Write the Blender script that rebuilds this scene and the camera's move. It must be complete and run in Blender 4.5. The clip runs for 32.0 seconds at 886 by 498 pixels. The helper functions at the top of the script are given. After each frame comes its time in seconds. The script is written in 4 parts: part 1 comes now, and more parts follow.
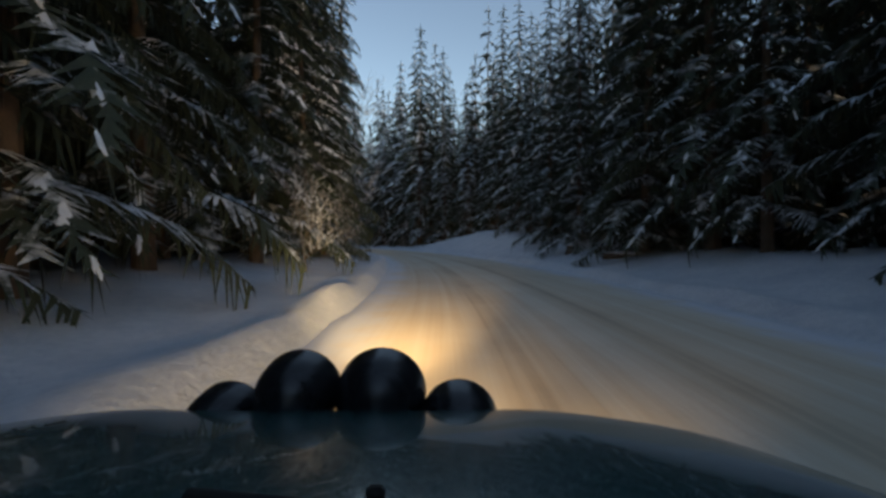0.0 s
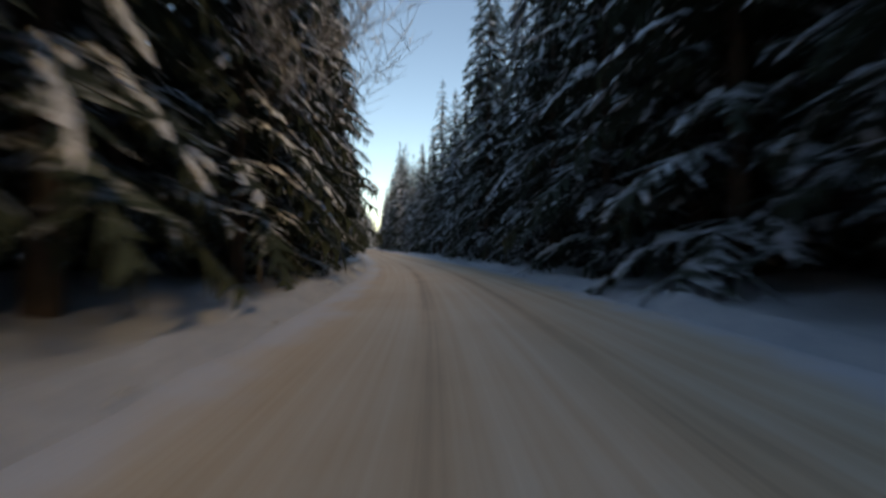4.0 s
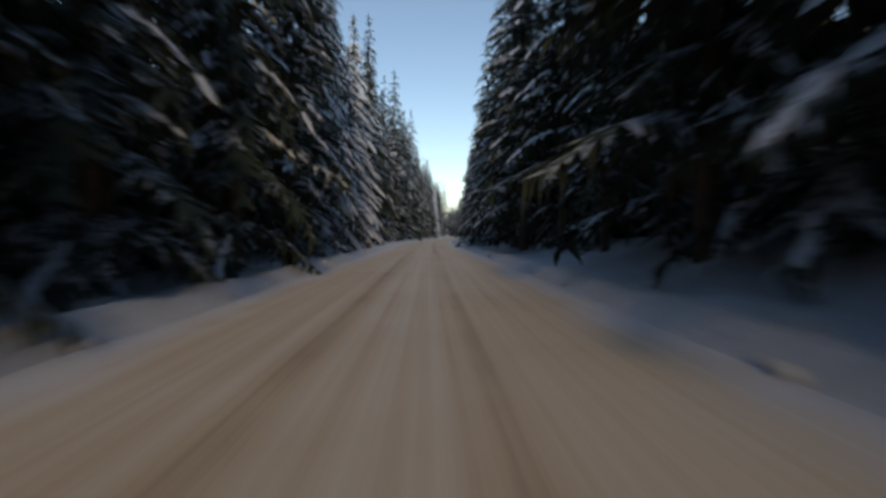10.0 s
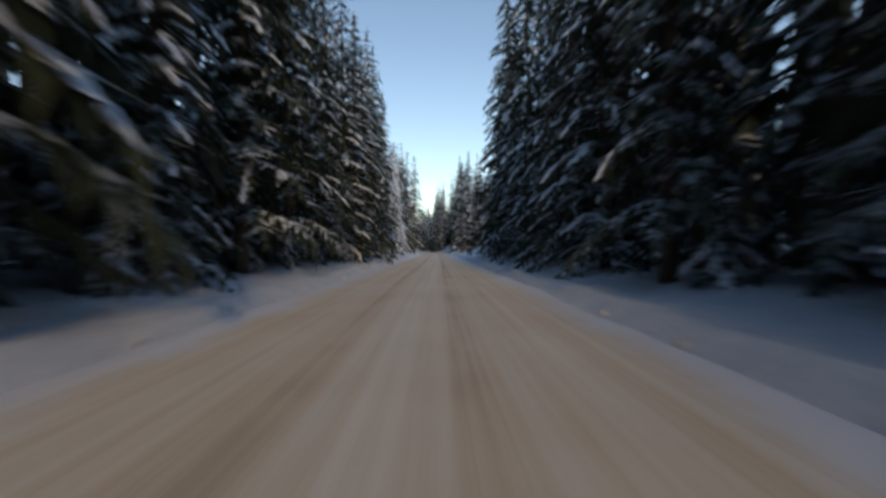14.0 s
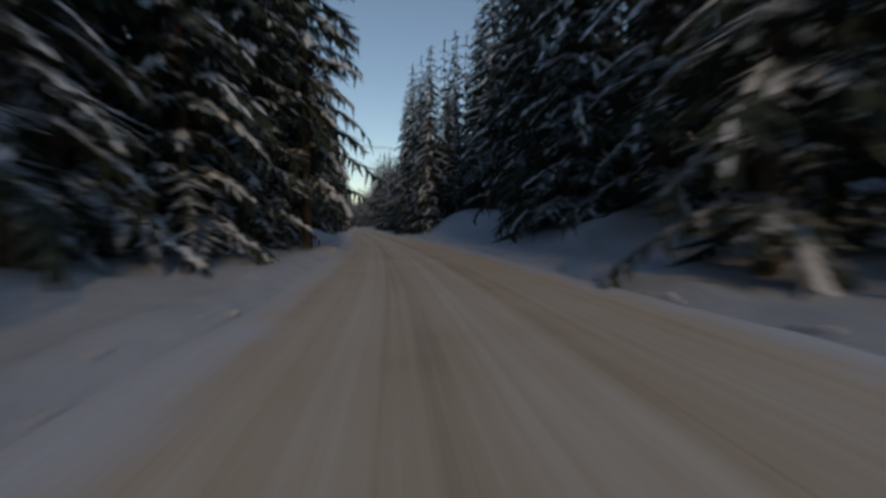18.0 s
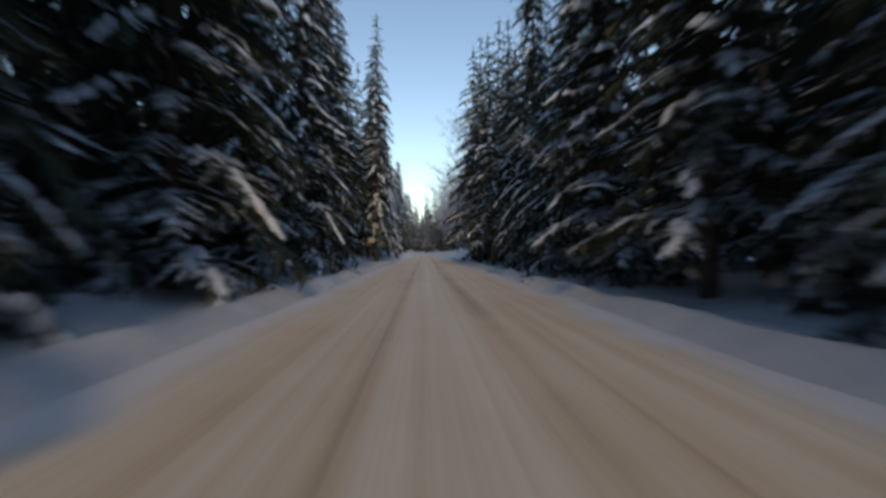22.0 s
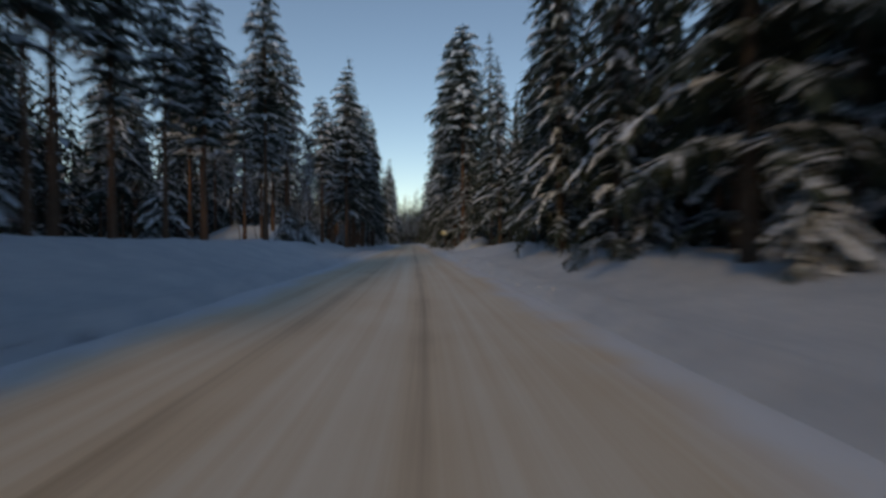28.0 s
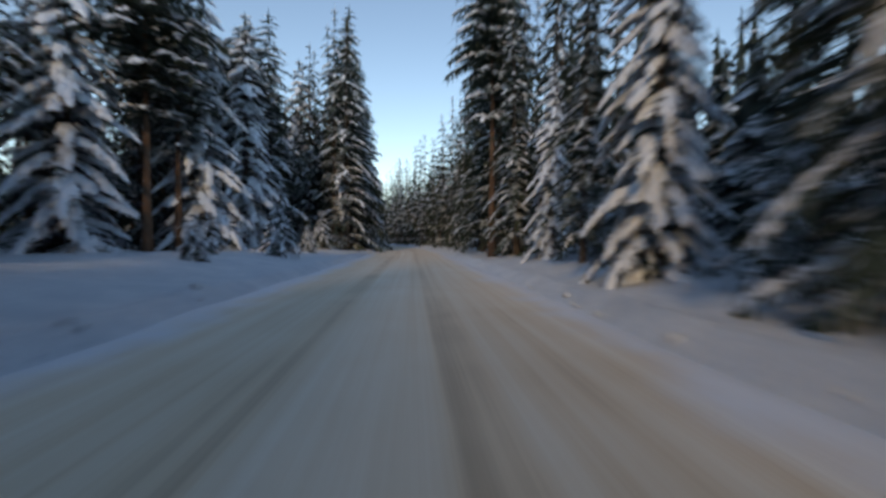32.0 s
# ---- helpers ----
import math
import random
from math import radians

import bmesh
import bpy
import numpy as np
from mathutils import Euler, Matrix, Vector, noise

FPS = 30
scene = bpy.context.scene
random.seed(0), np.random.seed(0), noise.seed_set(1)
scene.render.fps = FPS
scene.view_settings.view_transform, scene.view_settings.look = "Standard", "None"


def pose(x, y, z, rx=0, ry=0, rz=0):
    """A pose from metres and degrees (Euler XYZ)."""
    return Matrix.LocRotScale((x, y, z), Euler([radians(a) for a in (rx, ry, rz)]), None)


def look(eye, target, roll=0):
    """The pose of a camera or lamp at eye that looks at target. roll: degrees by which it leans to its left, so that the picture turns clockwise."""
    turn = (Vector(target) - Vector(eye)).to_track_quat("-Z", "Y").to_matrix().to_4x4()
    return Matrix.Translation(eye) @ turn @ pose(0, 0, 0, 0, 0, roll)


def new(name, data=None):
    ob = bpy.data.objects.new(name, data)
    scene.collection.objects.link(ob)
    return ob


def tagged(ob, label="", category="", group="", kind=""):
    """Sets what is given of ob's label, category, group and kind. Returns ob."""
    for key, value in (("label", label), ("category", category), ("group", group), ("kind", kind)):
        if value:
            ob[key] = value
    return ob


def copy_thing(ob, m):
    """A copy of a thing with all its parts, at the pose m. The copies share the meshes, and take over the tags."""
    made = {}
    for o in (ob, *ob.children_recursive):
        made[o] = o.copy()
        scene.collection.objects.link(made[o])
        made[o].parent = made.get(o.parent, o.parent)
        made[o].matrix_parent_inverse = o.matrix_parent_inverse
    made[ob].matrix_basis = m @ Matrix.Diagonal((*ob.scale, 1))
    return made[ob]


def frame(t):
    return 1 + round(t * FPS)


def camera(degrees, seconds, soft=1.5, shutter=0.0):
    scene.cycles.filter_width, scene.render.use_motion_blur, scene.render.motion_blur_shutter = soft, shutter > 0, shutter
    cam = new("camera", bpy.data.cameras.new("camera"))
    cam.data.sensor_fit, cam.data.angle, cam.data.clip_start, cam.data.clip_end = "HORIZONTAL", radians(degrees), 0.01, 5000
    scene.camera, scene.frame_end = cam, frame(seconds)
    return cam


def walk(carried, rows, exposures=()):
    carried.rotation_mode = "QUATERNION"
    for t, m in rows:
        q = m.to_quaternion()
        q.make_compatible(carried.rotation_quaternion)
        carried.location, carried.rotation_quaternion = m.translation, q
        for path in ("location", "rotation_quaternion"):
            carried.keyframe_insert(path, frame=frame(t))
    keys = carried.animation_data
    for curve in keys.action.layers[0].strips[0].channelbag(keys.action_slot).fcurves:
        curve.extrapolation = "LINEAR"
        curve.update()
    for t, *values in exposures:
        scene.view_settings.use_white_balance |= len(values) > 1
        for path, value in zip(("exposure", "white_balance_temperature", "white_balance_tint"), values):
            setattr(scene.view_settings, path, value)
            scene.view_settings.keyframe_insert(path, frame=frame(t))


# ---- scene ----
# ---------------------------------------------------------------- the road's line
# s runs along the road's middle in metres, u to its right; heading in degrees, left positive
TIME_S = [(0, 0.0), (3.0, 57.0), (4.0, 77.5), (5.5, 112.0), (32.0, 787.8)]
HEADING = [(-400, -40.4), (0, -40.4), (12, -35.7), (24, -31.5), (36, -26.9), (48, -21.4), (60, -16.0), (75, -10.8), (95, -5.0), (112, -0.4), (122, 0), (275, 0), (290, -1.2), (312, -4.0), (330, -5.0), (425, -5.0), (437, -3.7), (452, -0.9), (466, 0.5),
           (650, 0.5), (660, 1.7), (690, 11.0), (700, 12.5), (830, 12.5), (870, 18.5), (910, 25.5), (1000, 37.5), (1500, 37.5)]


def table(rows, x):
    """Straight lines between the rows' first two columns."""
    if x <= rows[0][0]:
        return rows[0][1]
    for (a, p), (b, q) in zip(rows, rows[1:]):
        if x <= b:
            return p + (q - p) * (x - a) / (b - a)
    return rows[-1][1]


S_MIN, S_MAX, S_STEP = -120.0, 1080.0, 0.5
LINE = []


def lay_line():
    n0 = int(round(-S_MIN / S_STEP))
    n = int(round((S_MAX - S_MIN) / S_STEP)) + 1
    at = [(0.0, 0.0)] * n
    for i in range(n0 + 1, n):
        a = radians(table(HEADING, S_MIN + (i - 0.5) * S_STEP))
        at[i] = (at[i - 1][0] - math.sin(a) * S_STEP, at[i - 1][1] + math.cos(a) * S_STEP)
    for i in range(n0 - 1, -1, -1):
        a = radians(table(HEADING, S_MIN + (i + 0.5) * S_STEP))
        at[i] = (at[i + 1][0] + math.sin(a) * S_STEP, at[i + 1][1] - math.cos(a) * S_STEP)
    LINE.extend(at)


lay_line()


def on_road(s, u=0.0):
    """The place at s along the road and u to the right of its middle."""
    f = (min(max(s, S_MIN), S_MAX - S_STEP) - S_MIN) / S_STEP
    i = int(f)
    k = f - i
    (x0, y0), (x1, y1) = LINE[i], LINE[min(i + 1, len(LINE) - 1)]
    a = radians(table(HEADING, s))
    return x0 + (x1 - x0) * k + u * math.cos(a), y0 + (y1 - y0) * k + u * math.sin(a)


# ---------------------------------------------------------------- the camera and its drive
CAM_Z = 1.2
cam = camera(85.0, 32.0, soft=3.0, shutter=0.45)
# seconds, metres right of the road's middle, yaw, pitch
DRIVE = [
    (0.0, -1.6, -38.0, -1.0), (0.034, -1.6, -38.0, -1.0), (0.5, -0.83, -34.5, -0.6), (1.0, -0.89, -32.7, -0.2), (1.5, -1.39, -26.0, -0.2),
    (2.0, -0.85, -18.8, -0.2), (2.5, -1.04, -16.9, -0.6), (3.0, -1.14, -16.5, -1.0), (3.5, -1.0, -13.0, -0.2), (4.5, -0.9, -7.0, -0.4),
    (5.5, -0.8, -1.2, -0.2), (6.0, -0.7, -2.3, -0.5), (6.5, -0.6, -3.4, -0.5), (7.0, -0.4, -2.7, -0.4), (7.5, -0.2, -2.3, -1.5),
    (8.0, -0.1, -0.8, -1.1), (8.5, 0.1, -0.3, -2.3), (9.0, 0.3, -1.2, -3.0), (9.5, 0.3, -1.7, -2.5), (10.0, 0.3, -1.7, -1.7),
    (10.5, 0.2, -1.4, -2.5), (11.0, 0.2, -2.3, -1.9), (11.5, 0.2, -1.7, -0.4), (12.0, 0.3, -2.9, 0.0), (12.5, 0.3, -5.4, 0.0),
    (13.0, 0.4, -5.5, -0.6), (13.5, 0.4, -6.3, 0.2), (14.5, 0.4, -4.9, -0.4), (15.5, 0.3, -5.5, -0.8), (16.0, 0.2, -7.4, -1.1),
    (16.5, 0.1, -7.7, -0.5), (17.0, -0.2, -6.6, -0.5), (17.5, -0.8, -8.3, -1.7), (18.0, -1.2, -10.0, -2.7), (18.5, -1.1, -5.5, -2.5),
    (19.0, -0.9, -1.4, -0.9), (19.5, -0.6, -0.8, 0.7), (20.0, -0.3, -2.4, -2.2), (20.5, -0.2, -2.1, -3.9), (21.0, -0.2, -0.9, -3.0),
    (21.5, -0.2, -0.7, -0.4), (22.0, -0.3, -1.7, 0.2), (22.5, -0.4, -2.1, 0.3), (23.0, -0.5, -1.5, 0.4), (23.5, -0.3, -1.9, -0.2),
    (24.0, 0.0, -2.0, -2.5), (24.5, 0.0, -1.9, -2.7), (25.0, 0.0, -2.3, -0.9), (25.5, 0.1, -1.1, 0.7), (26.0, 0.1, -2.3, 0.2),
    (26.5, 0.2, -2.4, -0.9), (27.5, 0.6, 3.1, -0.8), (28.5, 1.1, 12.0, -0.8), (29.0, 1.2, 10.0, 0.9), (29.5, 1.3, 6.5, 0.0),
    (30.0, 1.3, 7.7, -0.7), (30.5, 1.0, 9.2, -1.0), (31.0, 0.7, 8.3, -1.1), (31.5, 0.5, 8.1, -1.0), (32.0, 0.4, 8.8, -1.0)]


def eye(t, u):
    x, y = on_road(table(TIME_S, t if t > 0.1 else 0.0), u)
    return x, y, CAM_Z


walk(cam, [(t, pose(*eye(t, u), 90 + pitch, 0, yaw)) for t, u, yaw, pitch in DRIVE],
     exposures=[(t, stops, 8800 if t < 4 else 8150, 9) for t, stops in (
         (0, 1.1), (1, 1.2), (2, 1.45), (3, 1.25), (6, 1.05), (7, 1.35), (8, 1.05), (9, 0.95), (10, 0.95), (11, 1.5), (12, 1), (13, 1.05), (16, 1.1), (17, 0.5), (18, 0.25), (19, 0.75), (20, 0.9), (21, 1.1), (22, 1.15), (23, 0.95), (24, 1.05), (25, 0.9), (26, 0.75), (29, 0.45), (30, 0.85), (31, 0.9), (32, 1.2))])

# ---------------------------------------------------------------- dusk: sky, and a warm sun added along the road in place of headlight glow
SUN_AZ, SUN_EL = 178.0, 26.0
world = bpy.data.worlds.new("dusk")
scene.world = world
world.use_nodes = True
wn, wl = world.node_tree.nodes, world.node_tree.links
sky = wn.new("ShaderNodeTexSky")
sky.sky_type = "NISHITA"
sky.sun_disc = False
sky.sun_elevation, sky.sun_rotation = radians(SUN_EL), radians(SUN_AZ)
sky.air_density, sky.dust_density, sky.ozone_density = 1.0, 0.0, 3.2
wn["Background"].inputs["Strength"].default_value = 0.09
wl.new(sky.outputs["Color"], wn["Background"].inputs["Color"])
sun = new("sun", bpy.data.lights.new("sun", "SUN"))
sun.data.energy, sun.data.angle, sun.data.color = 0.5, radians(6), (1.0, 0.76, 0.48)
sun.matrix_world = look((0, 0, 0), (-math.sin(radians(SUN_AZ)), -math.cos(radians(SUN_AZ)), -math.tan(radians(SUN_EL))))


# ---------------------------------------------------------------- materials
def material(name, rough=0.8, metal=0.0):
    m = bpy.data.materials.new(name)
    m.use_nodes = True
    b = m.node_tree.nodes["Principled BSDF"]
    b.inputs["Roughness"].default_value = rough
    b.inputs["Metallic"].default_value = metal
    return m, m.node_tree.nodes, m.node_tree.links, b


def ramp(nodes, stops):
    r = nodes.new("ShaderNodeValToRGB")
    while len(r.color_ramp.elements) < len(stops):
        r.color_ramp.elements.new(0.5)
    for e, (p, c) in zip(r.color_ramp.elements, stops):
        e.position, e.color = p, (*c, 1)
    return r


def noise_node(nodes, links, vector, scale, detail=4.0, rough=0.6):
    n = nodes.new("ShaderNodeTexNoise")
    n.inputs["Scale"].default_value, n.inputs["Detail"].default_value, n.inputs["Roughness"].default_value = scale, detail, rough
    if vector is not None:
        links.new(vector, n.inputs["Vector"])
    return n


def bump(nodes, links, height, bsdf, strength, distance):
    b = nodes.new("ShaderNodeBump")
    b.inputs["Strength"].default_value, b.inputs["Distance"].default_value = strength, distance
    links.new(height, b.inputs["Height"])
    links.new(b.outputs["Normal"], bsdf.inputs["Normal"])
    return b


def mottled(name, low, high, scale, rough=0.8, metal=0.0, relief=0.3, depth=0.02):
    """A surface of two close colours, mixed by a coarse and a fine noise, with fine relief."""
    m, n, l, b = material(name, rough, metal)
    co = n.new("ShaderNodeTexCoord")
    coarse = noise_node(n, l, co.outputs["Object"], scale)
    fine = noise_node(n, l, co.outputs["Object"], scale * 9, 6.0, 0.7)
    mix = n.new("ShaderNodeMath")
    mix.operation = "MULTIPLY_ADD"
    mix.inputs[1].default_value = 0.5
    l.new(fine.outputs["Fac"], mix.inputs[0])
    half = n.new("ShaderNodeMath")
    half.operation = "MULTIPLY"
    half.inputs[1].default_value = 0.5
    l.new(coarse.outputs["Fac"], half.inputs[0])
    l.new(half.outputs[0], mix.inputs[2])
    r = ramp(n, [(0.35, low), (0.65, high)])
    l.new(mix.outputs[0], r.inputs["Fac"])
    l.new(r.outputs["Color"], b.inputs["Base Color"])
    if relief:
        bump(n, l, mix.outputs[0], b, relief, depth)
    return m


def snowed(name, low, high, edge=0.35, cover=(0.74, 0.79, 0.86)):
    """Needles or twigs with snow lying where the surface faces up."""
    m, n, l, b = material(name, 0.85)
    co = n.new("ShaderNodeTexCoord")
    geo = n.new("ShaderNodeNewGeometry")
    fine = noise_node(n, l, co.outputs["Object"], 3.0, 5.0, 0.7)
    tint = ramp(n, [(0.35, low), (0.68, high)])
    l.new(fine.outputs["Fac"], tint.inputs["Fac"])
    split = n.new("ShaderNodeSeparateXYZ")
    l.new(geo.outputs["Normal"], split.inputs["Vector"])
    patch = noise_node(n, l, co.outputs["Object"], 2.6, 5.0, 0.7)
    add = n.new("ShaderNodeMath")
    add.operation = "MULTIPLY_ADD"
    add.inputs[1].default_value = 1.6
    l.new(patch.outputs["Fac"], add.inputs[0])
    l.new(split.outputs["Z"], add.inputs[2])
    lim = n.new("ShaderNodeMapRange")
    lim.inputs["From Min"].default_value, lim.inputs["From Max"].default_value = 0.8 + edge, 1.15 + edge
    l.new(add.outputs[0], lim.inputs["Value"])
    mix = n.new("ShaderNodeMix")
    mix.data_type = "RGBA"
    l.new(lim.outputs[0], mix.inputs["Factor"])
    l.new(tint.outputs["Color"], mix.inputs["A"])
    mix.inputs["B"].default_value = (*cover, 1)
    l.new(mix.outputs["Result"], b.inputs["Base Color"])
    return m


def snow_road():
    """Packed snow, sanded and worn to tan along the wheel tracks, its warm base colour standing in for headlight glow:
    UV x is metres across, y metres along.
    """
    m, n, l, b = material("packed_road_snow", 0.65)
    uv = n.new("ShaderNodeUVMap")
    stretch = n.new("ShaderNodeMapping")
    stretch.inputs["Scale"].default_value = (4.2, 0.035, 1)
    l.new(uv.outputs["UV"], stretch.inputs["Vector"])
    streak = noise_node(n, l, stretch.outputs["Vector"], 1.0, 6.0, 0.62)
    blot = noise_node(n, l, uv.outputs["UV"], 0.35, 6.0, 0.65)
    grain = noise_node(n, l, uv.outputs["UV"], 14.0, 4.0, 0.7)
    split = n.new("ShaderNodeSeparateXYZ")
    l.new(uv.outputs["UV"], split.inputs["Vector"])
    band = n.new("ShaderNodeValToRGB")
    across = n.new("ShaderNodeMapRange")
    across.inputs["From Min"].default_value, across.inputs["From Max"].default_value = -3.6, 3.6
    l.new(split.outputs["X"], across.inputs["Value"])
    l.new(across.outputs[0], band.inputs["Fac"])
    while len(band.color_ramp.elements) < 9:
        band.color_ramp.elements.new(0.5)
    for e, (p, v) in zip(band.color_ramp.elements, [(0.0, 0.05), (0.12, 0.25), (0.32, 0.25), (0.375, 0.7), (0.43, 0.05),
                                                    (0.55, 0.05), (0.605, 0.8), (0.66, 0.3), (1.0, 0.05)]):
        e.position, e.color = p, (v, v, v, 1)
    add = n.new("ShaderNodeMath")
    add.operation = "MULTIPLY_ADD"
    add.inputs[1].default_value = 0.42
    l.new(band.outputs["Color"], add.inputs[0])
    s2 = n.new("ShaderNodeMath")
    s2.operation = "MULTIPLY_ADD"
    s2.inputs[1].default_value = 0.55
    l.new(blot.outputs["Fac"], s2.inputs[0])
    l.new(streak.outputs["Fac"], s2.inputs[2])
    l.new(s2.outputs[0], add.inputs[2])
    # headlight warmth put into the base colour; the darker stops are sanded tracks
    headlit_tone = ramp(n, [(0.5, (0.86, 0.78, 0.66)), (0.8, (0.74, 0.60, 0.44)), (1.0, (0.50, 0.38, 0.26))])
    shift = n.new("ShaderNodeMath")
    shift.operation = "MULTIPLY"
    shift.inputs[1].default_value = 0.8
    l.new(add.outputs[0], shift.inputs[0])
    l.new(shift.outputs[0], headlit_tone.inputs["Fac"])
    # loose clean snow drifts in over both edges
    side = n.new("ShaderNodeMath")
    side.operation = "ABSOLUTE"
    l.new(split.outputs["X"], side.inputs[0])
    wander = n.new("ShaderNodeMath")
    wander.operation = "MULTIPLY_ADD"
    wander.inputs[1].default_value = 2.0
    ragged = noise_node(n, l, uv.outputs["UV"], 0.5, 6.0, 0.68)
    l.new(ragged.outputs["Fac"], wander.inputs[0])
    l.new(side.outputs[0], wander.inputs[2])
    drift = n.new("ShaderNodeMapRange")
    drift.interpolation_type = "SMOOTHSTEP"
    drift.inputs["From Min"].default_value, drift.inputs["From Max"].default_value = 3.3, 4.3
    l.new(wander.outputs[0], drift.inputs["Value"])
    clean = n.new("ShaderNodeMix")
    clean.data_type = "RGBA"
    l.new(drift.outputs[0], clean.inputs["Factor"])
    l.new(headlit_tone.outputs["Color"], clean.inputs["A"])
    clean.inputs["B"].default_value = (0.77, 0.80, 0.86, 1)
    l.new(clean.outputs["Result"], b.inputs["Base Color"])
    h = n.new("ShaderNodeMath")
    h.operation = "MULTIPLY_ADD"
    h.inputs[1].default_value = 0.3
    l.new(grain.outputs["Fac"], h.inputs[0])
    l.new(streak.outputs["Fac"], h.inputs[2])
    bump(n, l, h.outputs[0], b, 0.5, 0.03)
    return m


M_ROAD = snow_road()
M_SNOW = mottled("loose_snow", (0.60, 0.66, 0.74), (0.84, 0.87, 0.92), 0.9, 0.75, relief=0.9, depth=0.2)
M_PAD = mottled("branch_snow", (0.72, 0.77, 0.84), (0.84, 0.87, 0.92), 1.5, 0.8, relief=0.6, depth=0.05)
M_NEEDLE = snowed("spruce_needles", (0.018, 0.030, 0.022), (0.045, 0.065, 0.042), 0.72)
M_WHITENED = snowed("snow_caked_needles", (0.024, 0.036, 0.03), (0.06, 0.08, 0.065), 0.56)
M_PINE = snowed("pine_needles", (0.022, 0.036, 0.028), (0.05, 0.07, 0.05), 0.62)
M_FAR = snowed("far_needles", (0.020, 0.034, 0.030), (0.045, 0.062, 0.05), 0.66)
M_BARK = mottled("spruce_bark", (0.05, 0.036, 0.028), (0.13, 0.095, 0.07), 4.0, 0.9)
M_PBARK = mottled("pine_bark", (0.09, 0.05, 0.032), (0.2, 0.115, 0.07), 3.0, 0.9)
M_BIRCH = mottled("birch_bark", (0.09, 0.08, 0.075), (0.30, 0.29, 0.28), 3.0, 0.85)
M_FROST = snowed("frosted_twigs", (0.16, 0.16, 0.17), (0.36, 0.37, 0.4), 0.15)


# ---------------------------------------------------------------- ground, banks and road
def link(name, verts, faces, mat, parent=None, smooth=False):
    me = bpy.data.meshes.new(name)
    me.from_pydata(verts, [], faces)
    me.materials.append(mat)
    if smooth:
        me.polygons.foreach_set("use_smooth", [True] * len(me.polygons))
    me.update()
    ob = new(name, me)
    ob.parent = parent
    return ob


# how high the ground stands beside the road, by s: at about 9 m to the left and to the right
BANK_L = [(-120, 0.5), (60, 0.6), (150, 0.5), (215, 0.3), (330, 0.5), (400, 0.6), (448, 0.7), (456, 0.9), (466, 1.7), (478, 2.3), (485, 1.5), (494, 0.7), (520, 0.6),
          (560, 0.7), (575, 1.4), (590, 0.6), (610, 0.5), (625, 1.2), (640, 2.0), (668, 1.9), (685, 1.2), (720, 1.3), (745, 0.9), (800, 0.5), (1080, 0.5)]
BANK_R = [(-120, 0.8), (0, 0.9), (25, 0.9), (40, 1.7), (48, 2.3), (55, 1.6), (64, 0.6), (80, 0.5), (110, 0.5), (180, 0.7), (205, 1.3), (235, 1.3), (255, 0.8), (330, 0.5),
          (372, 1.0), (385, 1.7), (405, 2.0), (425, 1.4), (436, 0.8), (441, 1.0), (448, 2.2), (455, 1.2), (465, 1.8), (478, 3.0), (485, 2.4), (493, 0.9), (515, 0.7), (560, 0.5),
          (600, 0.3), (660, 0.4), (700, 1.0), (722, 1.1), (740, 0.6), (1080, 0.5)]
HALF = 3.2


def ground_z(s, u):
    side = abs(u)
    if side <= HALF + 0.1:
        return -0.08
    bank = table(BANK_L if u < 0 else BANK_R, s)
    k = min(max((side - 3.9) / 5.0, 0.0), 1.0)
    k = k * k * (3 - 2 * k)
    ridge = 0.24 * math.exp(-((side - 3.9) / 0.5) ** 2) * (0.7 + 0.8 * noise.noise((s * 0.35, u, 3.0)))
    rough = 0.10 * noise.noise((s * 0.5, u * 0.5, 0)) + 0.05 * noise.noise((s * 1.7, u * 1.7, 5)) + 0.22 * k * noise.noise((s * 0.13, u * 0.13, 9))
    lift = min((side - HALF - 0.1) / 0.5, 1.0)
    return -0.08 + lift * 0.12 + bank * k + lift * (ridge + rough)


def build_ground():
    us = [-60, -45, -35, -28, -22, -18, -15, -13, -11.5, -10, -9, -8, -7.2, -6.5, -5.9, -5.4, -5, -4.6, -4.3, -4.05, -3.85, -3.65, -3.45, -3.3]
    us = us + [-u for u in reversed(us)] + [80, 105, 135]
    ss = [-120 + i * 0.9 for i in range(int(1200 / 0.9))]
    verts, faces = [], []
    for s in ss:
        for u in us:
            verts.append((*on_road(s, u), ground_z(s, u) if -59 < u < 134 else -0.9))
    w = len(us)
    for i in range(len(ss) - 1):
        for j in range(w - 1):
            a = i * w + j
            faces.append((a, a + 1, a + w + 1, a + w))
    n = len(verts)
    verts += [(-4000, -4000, -0.9), (4000, -4000, -0.9), (4000, 4000, -0.9), (-4000, 4000, -0.9)]
    faces.append((n, n + 1, n + 2, n + 3))
    ob = link("ground", verts, faces, M_SNOW, smooth=True)
    return tagged(ob, "snow-covered forest floor and ploughed banks beside the road", "ground", kind="structure")


